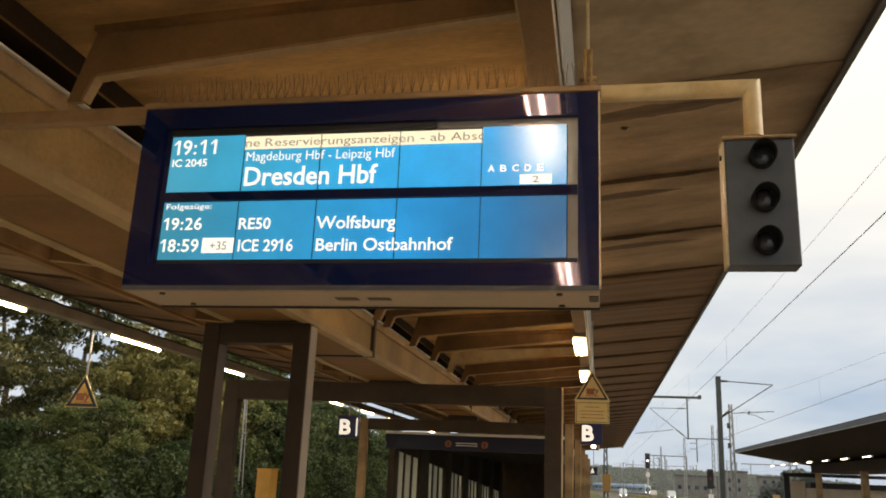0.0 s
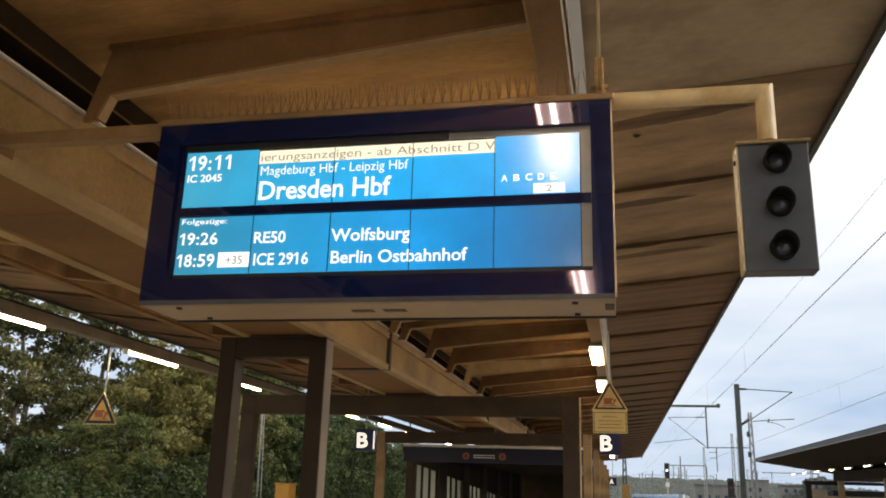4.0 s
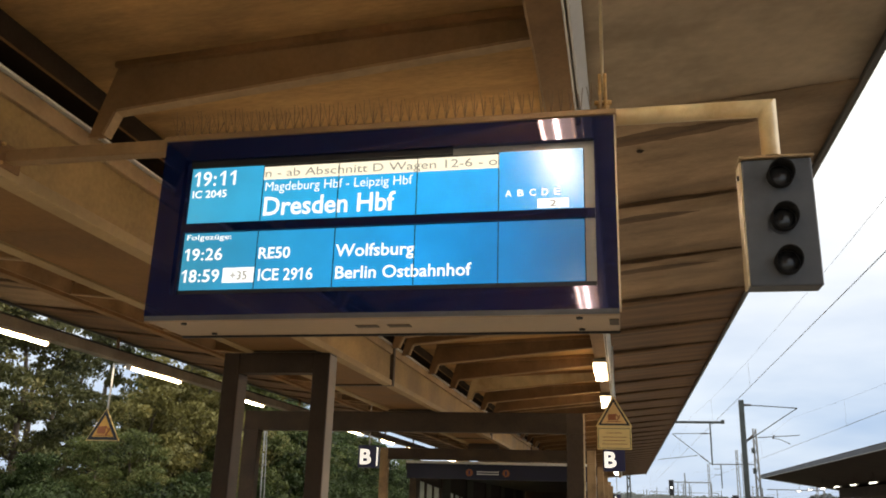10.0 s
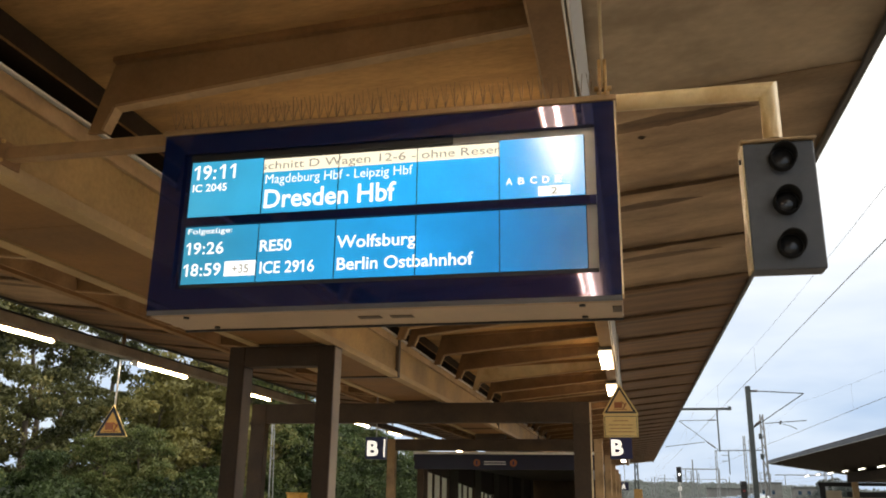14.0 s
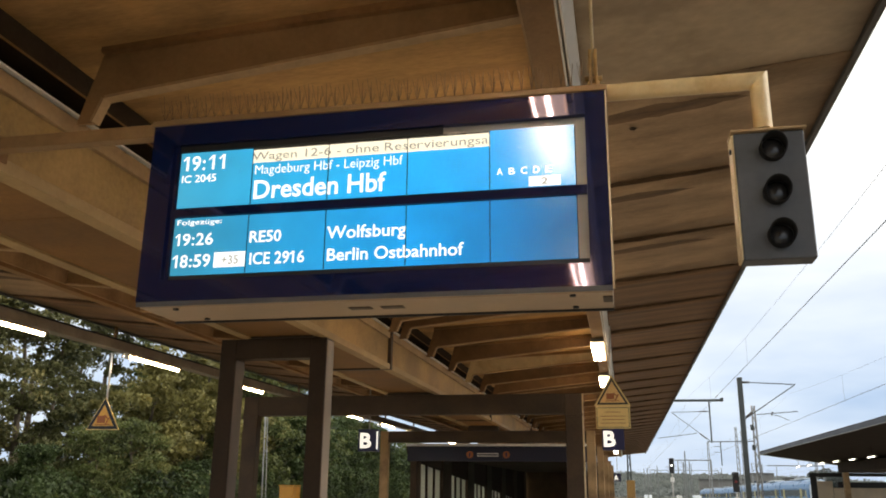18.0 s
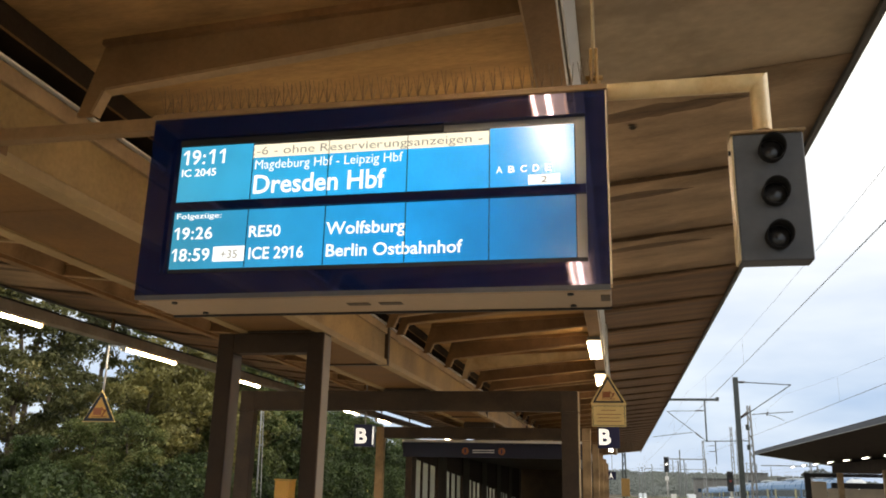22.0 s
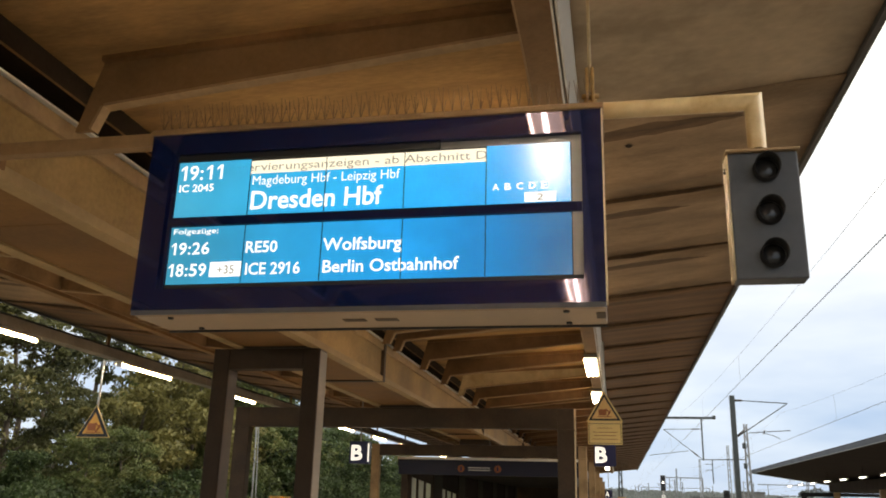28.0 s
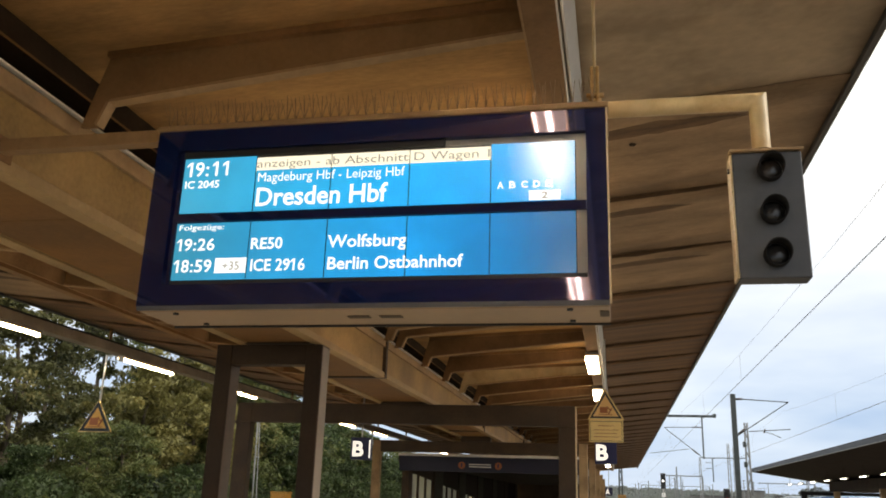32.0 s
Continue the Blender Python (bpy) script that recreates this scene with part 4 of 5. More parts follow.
for turn in (-1, 0, 1):
    s = START_A + turn * PERIOD
    for c in LOOP:
        w = ADV[c] * UNIT
        if c != " " and -0.06 < s and s - SPEED * 32 < WX1 - WX0 + 0.06:
            if c not in glyphs:
                bm = word(c, 0, None, 0, 0.72, 0, 0.0)
                lo, hi = min(v.co.x for v in bm.verts), max(v.co.x for v in bm.verts)
                for v in bm.verts:
                    v.co = Vector((0.5 * w + (v.co.x - (lo + hi) / 2) * UNIT, 0, v.co.z / 0.72 * 0.040))
                glyphs[c] = mesh_of("letter", bm, m_strip_text)
            letters.append((s, w, shared("letter", glyphs[c], ticker, (0, 0, 0))))
        s += w

# hangers, side arm, bar to the beam
bar = thing("display_bar", (-3.0, 3.5, 3.36), "brown square steel bar from beam to display", "support bar")
part("bar", box(B(), -3.066, DX0 - 0.011, DY + 0.03, DY + 0.10, 3.312, 3.378, 0.005), m_rib, bar)
part("end_plate", box(B(), -3.079, -3.0665, DY - 0.02, DY + 0.15, 3.28, 3.41, 0.003), m_rib_dark, bar)
for zz in (3.295, 3.395):
    part("bolt", rod(B(), (-3.066, DY + 0.0, zz), (-3.052, DY + 0.0, zz), 0.010, 6), m_rust, bar)
hang = thing("display_hanger", (-0.095, 3.53, 3.36), "ochre clamp and thin rod from canopy to display", "hanger")
part("clevis", box(B(), -0.112, -0.098, DY + 0.03, DY + 0.075, 3.36, 3.565, 0.004), m_rust, hang)
part("clevis", box(B(), -0.088, -0.074, DY + 0.03, DY + 0.075, 3.36, 3.565, 0.004), m_rust, hang)
part("bolt", rod(B(), (-0.13, DY + 0.052, 3.43), (-0.055, DY + 0.052, 3.43), 0.012, 8), m_rust, hang)
part("bolt", rod(B(), (-0.12, DY + 0.052, 3.40), (-0.065, DY + 0.052, 3.40), 0.016, 8), m_rust, hang)
part("rod", rod(B(), (-0.093, DY + 0.052, 3.45), (-0.093, DY + 0.052, z_rib(3.5) + 0.01), 0.008, 8), m_cream, hang)
part("foot", box(B(), -0.13, -0.055, DY + 0.01, DY + 0.10, 3.361, 3.374, 0.003), m_rust, hang)

arm = thing("signal_arm", (-0.04, 3.52, 3.365), "cream painted bent pipe carrying the signal box", "pipe arm")
elbow = B()
rings = []
for p, lean in (((-0.045, 3.365), 0), ((0.585, 3.365), 1), ((0.585, 3.141), 2)):
    ring = []
    for i in range(20):
        a = 2 * math.pi * i / 20
        u, v = 0.038 * math.cos(a), 0.038 * math.sin(a)
        ring.append(elbow.verts.new((p[0] + (0, v, v)[lean], DY + 0.07 + u, p[1] + (v, v, 0)[lean])))
    rings.append(ring)
for a, b in zip(rings, rings[1:]):
    for i in range(20):
        elbow.faces.new((a[i], a[(i + 1) % 20], b[(i + 1) % 20], b[i])).smooth = True
for ring in (rings[0], rings[2]):
    elbow.faces.new(ring)
bmesh.ops.recalc_face_normals(elbow, faces=elbow.faces)
for e in elbow.edges:
    if all(v in rings[1] for v in e.verts):
        e.smooth = False
part("pipe", elbow, m_pipe, arm)
signal = thing("departure_signal", (0.6, 3.5, 2.58), "charcoal three-lamp signal box with black hoods, unlit", "signal")
part("housing", box(B(), 0.462, 0.735, DY + 0.05, DY + 0.155, 2.585, 3.125, 0.006), m_signal, signal)
part("side_sheet", box(B(), 0.454, 0.4618, DY + 0.058, DY + 0.155, 2.59, 3.12), m_cream, signal, "cream side sheet")
part("latch", rod(B(), (0.447, DY + 0.09, 3.06), (0.455, DY + 0.09, 3.06), 0.012, 8), m_black, signal)
part("cover_plate", box(B(), 0.452, 0.745, DY + 0.035, DY + 0.165, 3.126, 3.138, 0.003), m_flange_paint, signal, "brown cover plate")
for z in (3.045, 2.86, 2.68):
    hood = B()
    n = 28
    rings = []
    for r, y in ((0.052, DY + 0.052), (0.052, DY - 0.03), (0.047, DY - 0.03), (0.047, DY + 0.045)):
        rings.append([hood.verts.new((0.607 + r * math.sin(2 * math.pi * i / n), y + (0.045 * (1 - math.cos(2 * math.pi * i / n)) / 2 if y < DY else 0), z + r * math.cos(2 * math.pi * i / n))) for i in range(n)])
    for a, b in zip(rings, rings[1:]):
        for i in range(n):
            f = hood.faces.new((a[i], a[(i + 1) % n], b[(i + 1) % n], b[i]))
            f.smooth = True
    bmesh.ops.recalc_face_normals(hood, faces=hood.faces)
    part("hood", hood, m_hood, signal)
    lens = B()
    bmesh.ops.create_uvsphere(lens, u_segments=20, v_segments=10, radius=0.046)
    bmesh.ops.scale(lens, verts=lens.verts, vec=(1, 0.35, 1))
    bmesh.ops.translate(lens, verts=lens.verts, vec=(0.607, DY + 0.05, z))
    for f in lens.faces:
        f.smooth = True
    part("lens", lens, m_lens, signal)

# bird spikes on the display's top
rng = random.Random(5)
spikes = thing("bird_spikes", (-1.1, 3.5, 3.362), "row of fanned steel bird spikes on the display", "bird spikes")
for k in range(6):
    part("strip", box(B(), -2.12 + 0.34 * k, -2.12 + 0.34 * k + 0.335, DY - 0.02, DY + 0.01, 3.3625, 3.368), m_spike, spikes)
    wires = B()
    for j in range(8):
        x = -2.10 + 0.34 * k + 0.0425 * j
        for lean, back in ((-0.012, -0.05), (0.012, -0.05), (0.0, 0.05), (-0.006, 0.0), (0.008, 0.02)):
            rod(wires, (x, DY - 0.005, 3.366), (x + lean + rng.uniform(-0.004, 0.004), DY - 0.005 + back, 3.366 + rng.uniform(0.075, 0.11)), 0.0014, 4)
    part("wires", wires, m_spike, spikes)
# ---- hanging signs ----
def tri(bm, x, z, w, h, y0, y1):
    return prism(bm, [(x - w / 2, z), (x + w / 2, z), (x, z + h)], y0, y1)


def warning(x, y, z, rod_top, plate, label, shrink=0.80, sheet=None):
    """A triangular warning sign on a bent rod, with or without a text plate under it."""
    f = thing("warning_sign", (x, y, z), label, "sign", "overhead line warnings")
    zt = z + (0.33 if plate else 0.0)
    part("panel", tri(B(), x, zt, 0.62 if not plate else 0.54, 0.54 if not plate else 0.46, y, y + 0.025), m_pale_yellow, f, "yellow triangle")
    edge = B()
    w, h = (0.585, 0.505) if not plate else (0.47, 0.40)
    zi = zt + (0.012 if not plate else 0.02)
    out = [(x - w / 2, zi), (x + w / 2, zi), (x, zi + h)]
    c = (x, zi + h / 3)
    inn = [(c[0] + (a - c[0]) * shrink, c[1] + (b - c[1]) * shrink) for a, b in out]
    for i in range(3):
        j = (i + 1) % 3
        prism(edge, [out[i], out[j], inn[j], inn[i]], y - 0.004, y - 0.001)
    part("border", edge, m_ink, f, "black border")
    field = B()
    prism(field, [(c[0] + (a - c[0]) * (shrink - 0.01), c[1] + (b - c[1]) * (shrink - 0.01)) for a, b in out], y - 0.003, y - 0.0005)
    part("field", field, sheet or m_yellow, f, "orange-yellow field")
    mark = B()
    g = 1.0 if plate else 1.35
    box(mark, x - 0.085 * g, x + 0.03 * g, y - 0.006, y - 0.0035, zi + 0.075 * g, zi + 0.165 * g)
    rod(mark, (x + 0.04 * g, y - 0.005, zi + 0.06 * g), (x + 0.09 * g, y - 0.005, zi + 0.15 * g), 0.010 * g, 5)
    rod(mark, (x + 0.02 * g, y - 0.005, zi + 0.17 * g), (x + 0.085 * g, y - 0.005, zi + 0.11 * g), 0.010 * g, 5)
    box(mark, x - 0.10 * g, x + 0.10 * g, y - 0.006, y - 0.0035, zi + 0.05 * g, zi + 0.06 * g)
    part("pictogram", mark, m_orange_ink, f, "plain orange mark")
    if plate:
        part("text_plate", box(B(), x - 0.25, x + 0.25, y, y + 0.025, z, z + 0.335, 0.006), m_pale_yellow, f, "pale yellow text plate")
        rim = B()
        for q in ((-0.235, 0.235, 0.015, 0.022), (-0.235, 0.235, 0.300, 0.307), (-0.235, -0.228, 0.022, 0.300), (0.228, 0.235, 0.022, 0.300)):
            box(rim, x + q[0], x + q[1], y - 0.003, y - 0.0005, z + q[2], z + q[3])
        part("plate_rim", rim, m_ink, f)
        for zz, a in ((0.235, 0.11), (0.175, 0.18), (0.125, 0.16), (0.075, 0.18)):
            part("text_bar", box(B(), x - a, x + a, y - 0.003, y - 0.0005, z + zz, z + zz + 0.009), m_orange_ink, f)
    top = zt + (0.54 if not plate else 0.46)
    if not plate:
        part("bracket", box(B(), x - 0.02, x + 0.26, y + 0.02, y + 0.05, rod_top - 0.02, rod_top), m_grey_metal, f)
    part("rod", rod(B(), (x, y + 0.035, top - 0.25), (x, y + 0.035, rod_top), 0.018, 8), m_white_metal, f, "white hanging rod")
    return f


warning(-0.18, 13.04, 2.58, z_rib(3.42) + 0.01, True, "yellow triangular warning sign with text plate on a rod")
warning(-8.62, 13.04, 2.585, 3.89, False, "yellow triangular warning sign on a white rod", 0.70, m_deep_yellow)


def section_sign(x, y, z, size, letter, side, hang_to):
    f = thing("section_sign", (x, y, z), "navy platform section sign with white letter " + letter, "sign", "platform section signs")
    part("panel", box(B(), x, x + size * 1.0, y, y + 0.12, z, z + size * 1.05, 0.004), m_navy, f)
    part("letter", word(letter, x + size * (0.06 if side else 0.10), x + size * (0.60 if side else 0.66), z + size * 0.18, size * 0.70, y - 0.004, 0.030), m_white_ink, f)
    if not side:
        part("stripe", box(B(), x + size * 0.92, x + size * 0.99, y - 0.003, y - 0.0005, z + size * 0.1, z + size * 0.95), m_white_ink, f)
    part("hanger", rod(B(), (x + size / 2, y + 0.06, z + size), (x + size / 2, y + 0.06, hang_to), 0.014, 6), m_grey_metal, f)
    return f


section_sign(-0.39, 14.69, 2.34, 0.36, "B", True, z_rib(3.4) + 0.01)
section_sign(-4.64, 14.69, 2.31, 0.365, "B", False, 4.17)
section_sign(-0.62, 44.0, 2.10, 0.36, "A", True, z_rib(3.1) + 0.02)
lamp_a = thing("small_lamp", (-0.2, 16.0, 2.3), "small white lit lamp below the section sign", "lamp")
part("globe", rod(B(), (-0.19, 16.0, 2.335), (-0.19, 16.0, 2.385), 0.04, 12), m_tube_cool, lamp_a)
part("stem", rod(B(), (-0.19, 16.0, 2.386), (-0.19, 16.0, z_rib(3.35) + 0.01), 0.012, 6), m_grey_metal, lamp_a)

# ---- the stair housing further along ----
def pane_top(y):
    """The glazing's upper edge falls along with the stairs."""
    return 2.34 - 0.054 * (y - 24.2)


def prism_x(bm, pts, x0, x1):
    """An outline in y and z, drawn out along x."""
    a = [bm.verts.new((x0, y, z)) for y, z in pts]
    b = [bm.verts.new((x1, y, z)) for y, z in pts]
    bm.faces.new(a)
    bm.faces.new(b[::-1])
    for i in range(len(pts)):
        j = (i + 1) % len(pts)
        bm.faces.new((a[i], b[i], b[j], a[j]))
    bmesh.ops.recalc_face_normals(bm, faces=bm.faces)
    return bm


house = thing("stair_housing", (XC, 23.0, 0), "dark glazed stair housing with blue sign band", "stair housing", kind="structure")
HX0, HX1, HY0, HY1 = -5.75, -1.15, 23.2, 50.0
part("roof_slab", box(B(), HX0 - 0.15, HX1 + 0.15, HY0 - 0.1, HY1, 2.62, 2.83), m_column, house)
part("sign_band", box(B(), HX0 - 0.1, HX1 + 0.2, HY0 - 0.18, HY0 - 0.105, 2.40, 2.79, 0.004), m_band, house, "navy blue sign band")
part("band_light", box(B(), HX0 - 0.12, HX1 + 0.2, HY0 - 0.24, HY0 - 0.16, 2.795, 2.86), m_white_metal, house, "pale strip along the band")
for x in (-4.12, -3.13):
    ring = B()
    rod(ring, (x, HY0 - 0.190, 2.575), (x, HY0 - 0.182, 2.575), 0.095, 20)
    part("track_disc", ring, m_orange_ink, house, "orange disc")
    part("track_bar", box(B(), x - 0.02, x + 0.02, HY0 - 0.196, HY0 - 0.191, 2.52, 2.63), m_navy, house)
for z in (2.59, 2.53):
    part("text_bar", box(B(), -3.92, -3.33, HY0 - 0.190, HY0 - 0.182, z, z + 0.022), m_white_metal, house)
part("back_wall", box(B(), HX0, HX1, HY1, HY1 + 0.2, 0, 2.83), m_brown_post, house)
for x in (HX0, HX1 - 0.12):
    for k in range(7):
        y = 22.95 + 4.35 * k
        part("pillar", box(B(), x - 0.02, x + 0.16, y - 0.75 if k else y + 0.1, y + 0.6, 0, 2.62), m_column, house)
        if k < 6:
            part("head_rail", prism_x(B(), [(y + 0.6, pane_top(y + 0.6)), (y + 3.6, pane_top(y + 3.6)), (y + 3.6, 2.62), (y + 0.6, 2.62)], x, x + 0.12), m_recess, house)
            for j in range(3):
                y0 = y + 0.62 + j * 1.0
                part("pane", prism_x(B(), [(y0 + 0.06, 0.0), (y0 + 0.90, 0.0), (y0 + 0.90, pane_top(y0 + 0.9) - 0.002), (y0 + 0.06, pane_top(y0 + 0.06) - 0.002)], x + 0.04, x + 0.07), m_pane, house)
                part("mullion", box(B(), x + 0.01, x + 0.11, y0 - 0.04, y0 + 0.055, 0.0, pane_top(y0) - 0.006), m_recess, house)

# a pale cabinet between the posts
cab = thing("platform_cabinet", (-5.4, 18.0, 0), "ochre yellow platform cabinet beside the stairs", "cabinet")
part("body", box(B(), -7.02, -6.72, 17.0, 17.4, 0.0, 1.70, 0.01), m_deep_yellow, cab)
part("lid", box(B(), -7.035, -6.705, 16.985, 17.415, 1.704, 1.73, 0.006), m_deep_yellow, cab)

# ---- overhead lines and yard ----
def catenary_mast(x, y, top, reach, label, lattice=False, arm_z=None, steady=True, stout=1.0):
    zb = -1.0 + drop(y)
    steel = m_mast if y < 105 else m_far_steel
    f = thing("catenary_mast", (x, y, zb), label, "mast", "catenary masts")
    if lattice:
        for sx in (-0.17, 0.17):
            for sy in (-0.17, 0.17):
                part("leg", rod(B(), (x + sx, y + sy, zb), (x + sx * 0.5, y + sy * 0.5, top), 0.032 * stout, 5), m_lattice, f)
        lace = B()
        n = int((top - zb) / 0.55)
        for i in range(n):
            z0, z1 = zb + (top - zb) * i / n, zb + (top - zb) * (i + 1) / n
            w0, w1 = 0.17 * (1 - 0.5 * i / n), 0.17 * (1 - 0.5 * (i + 1) / n)
            s = 1 if i % 2 else -1
            for d in (-1, 1):
                rod(lace, (x - s * w0, y + d * w0, z0), (x + s * w1, y + d * w1, z1), 0.016 * stout, 4)
                rod(lace, (x + d * w0, y - s * w0, z0), (x + d * w1, y + s * w1, z1), 0.016 * stout, 4)
        part("lacing", lace, m_lattice, f)
    else:
        part("post", box(B(), x - 0.11, x + 0.11, y - 0.10, y + 0.10, zb, top, 0.01), steel, f)
    if reach:
        za = arm_z or top - 0.2
        part("top_tube", rod(B(), (x, y, za), (x + reach, y, za - 0.15), 0.024, 6), steel, f)
        part("stay_tube", rod(B(), (x, y, za - 1.75), (x + reach, y, za - 0.15), 0.024, 6), steel, f)
        if steady:
            part("steady_arm", rod(B(), (x + reach * 0.30, y, za - 1.25), (x + reach * 1.02, y, za - 1.18), 0.018, 6), steel, f)
        for px, pz in ((0.12, za - 0.02), (0.14, za - 1.62)):
            part("insulator", rod(B(), (x + px, y, pz), (x + px + (0.3 if reach > 0 else -0.3), y, pz + (0.0 if pz > za - 1 else 0.25)), 0.05, 8), m_insulator, f)
    return f


catenary_mast(5.30, 41.0, 6.75, 2.4, "dark green steel catenary mast with bracket to the far track", steady=False)
pole = thing("line_pole", (-13.9, 32.0, -1.0), "slender pale steel pole with a conduit before the trees", "pole")
part("post", rod(B(), (-13.9, 32.0, -1.0), (-14.02, 32.0, 4.6), 0.034, 8), m_lattice, pole)
part("conduit", rod(B(), (-13.68, 32.0, -1.0), (-13.93, 32.0, 4.4), 0.02, 6), m_lattice, pole)
part("clamp", box(B(), -14.0, -13.84, 31.96, 32.04, 3.0, 3.06), m_lattice, pole)
catenary_mast(10.0, 110.0, 7.5, 0, "pale lattice catenary mast beside the near tracks", True)
catenary_mast(11.55, 95.0, 8.2, 0, "pale lattice catenary mast with small insulators", True)
catenary_mast(11.1, 170.0, 8.9, 0, "thin catenary mast between the tracks")
catenary_mast(5.30, 225.0, 7.0, 2.4, "dark green steel catenary mast, far down the yard")
lattice = catenary_mast(8.5, 60.0, 7.2, 0, "pale lattice catenary mast beyond the canopy", True, stout=1.35)
part("side_tube", rod(B(), (8.7, 60, 6.63), (11.3, 60, 6.81), 0.03, 6), m_mast, lattice)
part("steady_arm", rod(B(), (9.65, 60, 6.62), (10.15, 60, 6.50), 0.022, 6), m_mast, lattice)
part("steady_arm", rod(B(), (10.15, 60, 6.50), (10.68, 60, 6.24), 0.022, 6), m_mast, lattice)
part("insulator", rod(B(), (9.62, 60, 6.56), (9.72, 60, 6.80), 0.05, 6), m_insulator, lattice)
for zz in (5.6, 4.3):
    part("clamp", box(B(), 8.22, 8.42, 59.8, 60.0, zz, zz + 0.35, 0.03), m_mast, lattice)
catenary_mast(19.1, 150.0, 11.4, 0, "pale lattice catenary mast in the yard", True)
dark_mast = catenary_mast(0.25, 68.0, 5.0, 0, "dark lattice mast behind the canopy's end", True, stout=1.8)
for piece in dark_mast.children:
    piece.data.materials[0] = m_mast
catenary_mast(24.2, 120.0, 7.0, -2.4, "pale lattice catenary mast between sidings", True)
catenary_mast(28.5, 210.0, 8.0, 2.4, "pale lattice catenary mast between sidings", True)
for x, y, top in ((12.0, 190, 7.5), (16.0, 230, 9.0), (9.0, 260, 8.5), (20.0, 280, 9.5), (31.0, 300, 9.0), (6.5, 320, 9.0), (38.0, 260, 9.0)):
    catenary_mast(x, y, top, -2.3, "thin catenary mast far down the yard")


def gantry(x0, x1, y, z, legs, drops):
    zb = -1.0 + drop(y)
    steel = m_mast if y < 105 else m_far_steel
    f = thing("catenary_gantry", (x0, y, zb), "steel gantry with hanging supports over the tracks", "gantry", "catenary gantries")
    part("beam", box(B(), x0, x1, y - 0.12, y + 0.12, z + 0.04, z + 0.20), steel, f)
    part("end_cap", box(B(), x1 - 0.18, x1 + 0.05, y - 0.13, y + 0.13, z + 0.02, z + 0.30, 0.02), steel, f)
    for x in legs:
        part("leg", box(B(), x - 0.13, x + 0.13, y - 0.13, y + 0.13, zb, z + 0.039), steel, f)
    for x in drops:
        part("drop", box(B(), x - 0.055, x + 0.055, y - 0.055, y + 0.055, z - 2.6, z + 0.039), steel, f)
        part("bracket", rod(B(), (x, y, z - 0.9), (x - 2.0, y, z - 0.9), 0.026, 5), steel, f)
        part("stay", rod(B(), (x, y, z - 2.5), (x - 2.0, y, z - 0.9), 0.026, 5), steel, f)
        part("registration_arm", rod(B(), (x + 0.2, y, z - 2.4), (x - 2.4, y, z - 2.2), 0.024, 5), steel, f)
    return f


portal = gantry(2.2, 7.25, 66.0, 8.06, (), ())
part("drop", box(B(), 6.22, 6.32, 65.95, 66.05, 5.10, 8.099), m_mast, portal)
part("bracket", rod(B(), (3.55, 66, 7.33), (6.22, 66, 7.37), 0.024, 5), m_mast, portal)
part("stay", rod(B(), (3.55, 66, 7.30), (6.25, 66, 5.15), 0.024, 5), m_mast, portal)
part("registration_arm", rod(B(), (2.44, 66, 5.43), (5.25, 66, 5.78), 0.022, 5), m_mast, portal)
part("insulator", rod(B(), (5.55, 66, 7.36), (6.1, 66, 7.37), 0.05, 6), m_insulator, portal)
part("insulator", rod(B(), (5.45, 66, 5.78), (5.95, 66, 5.38), 0.05, 6), m_insulator, portal)
part("cross_tube", rod(B(), (6.3, 66, 5.16), (8.35, 60.1, 4.90), 0.035, 6), m_mast, portal)
hanger_post = thing("catenary_drop", (10.43, 100.0, 4.4), "short hanging support with two side arms above the tracks", "support")
part("post", box(B(), 10.38, 10.48, 99.95, 100.05, 4.40, 7.0), m_mast, hanger_post)
for zz in (6.44, 5.83):
    part("side_arm", rod(B(), (9.7, 100, zz), (10.38, 100, zz), 0.03, 5), m_mast, hanger_post)
part("carrying_tube", rod(B(), (9.0, 100.0, 6.965), (11.6, 100.0, 7.0), 0.03, 5), m_mast, hanger_post)
gantry(8.0, 13.9, 150.0, 6.45, (13.9,), (8.6,))
gantry(27.5, 38.0, 182.0, 6.5, (38.0,), (29.3,))
gantry(8.0, 30.0, 300.0, 8.0, (8.0, 30.0), (14.0, 22.0))


def overhead_line(x, y0, y1, label, step=57.0, zc=4.74, rise=1.25):
    f = thing("overhead_line", (x, 0, zc), label, "overhead line", "overhead lines")
    c, mw = B(), B()
    for k in range(int((y1 - y0) / step)):
        ya = y0 + k * step
        low_pts, pts = [], []
        for i in range(13):
            u, y = i / 12, ya + i / 12 * step
            low_pts.append((x + bend(y), y, zc + drop(y)))
            pts.append((x + bend(y), y, zc + drop(y) + rise - 2.7 * u * (1 - u)))
        for i in range(12):
            rod(c, low_pts[i], low_pts[i + 1], 0.008, 4)
            rod(mw, pts[i], pts[i + 1], 0.0030, 4)
        for i in (2, 5, 8, 10):
            if ya < 150:
                part("dropper", rod(B(), low_pts[i], pts[i], 0.0024, 4), m_wire, f)
    part("contact_wire", c, m_wire, f)
    part("carrier_wire", mw, m_wire, f)
    return f


overhead_line(3.05, -16, 480, "contact and carrier wire over the near track")
overhead_line(7.45, -16, 480, "contact and carrier wire over the second track")
overhead_line(22.0, -16, 480, "contact and carrier wire over a siding")
overhead_line(26.0, -16, 560, "contact and carrier wire over the outer track")


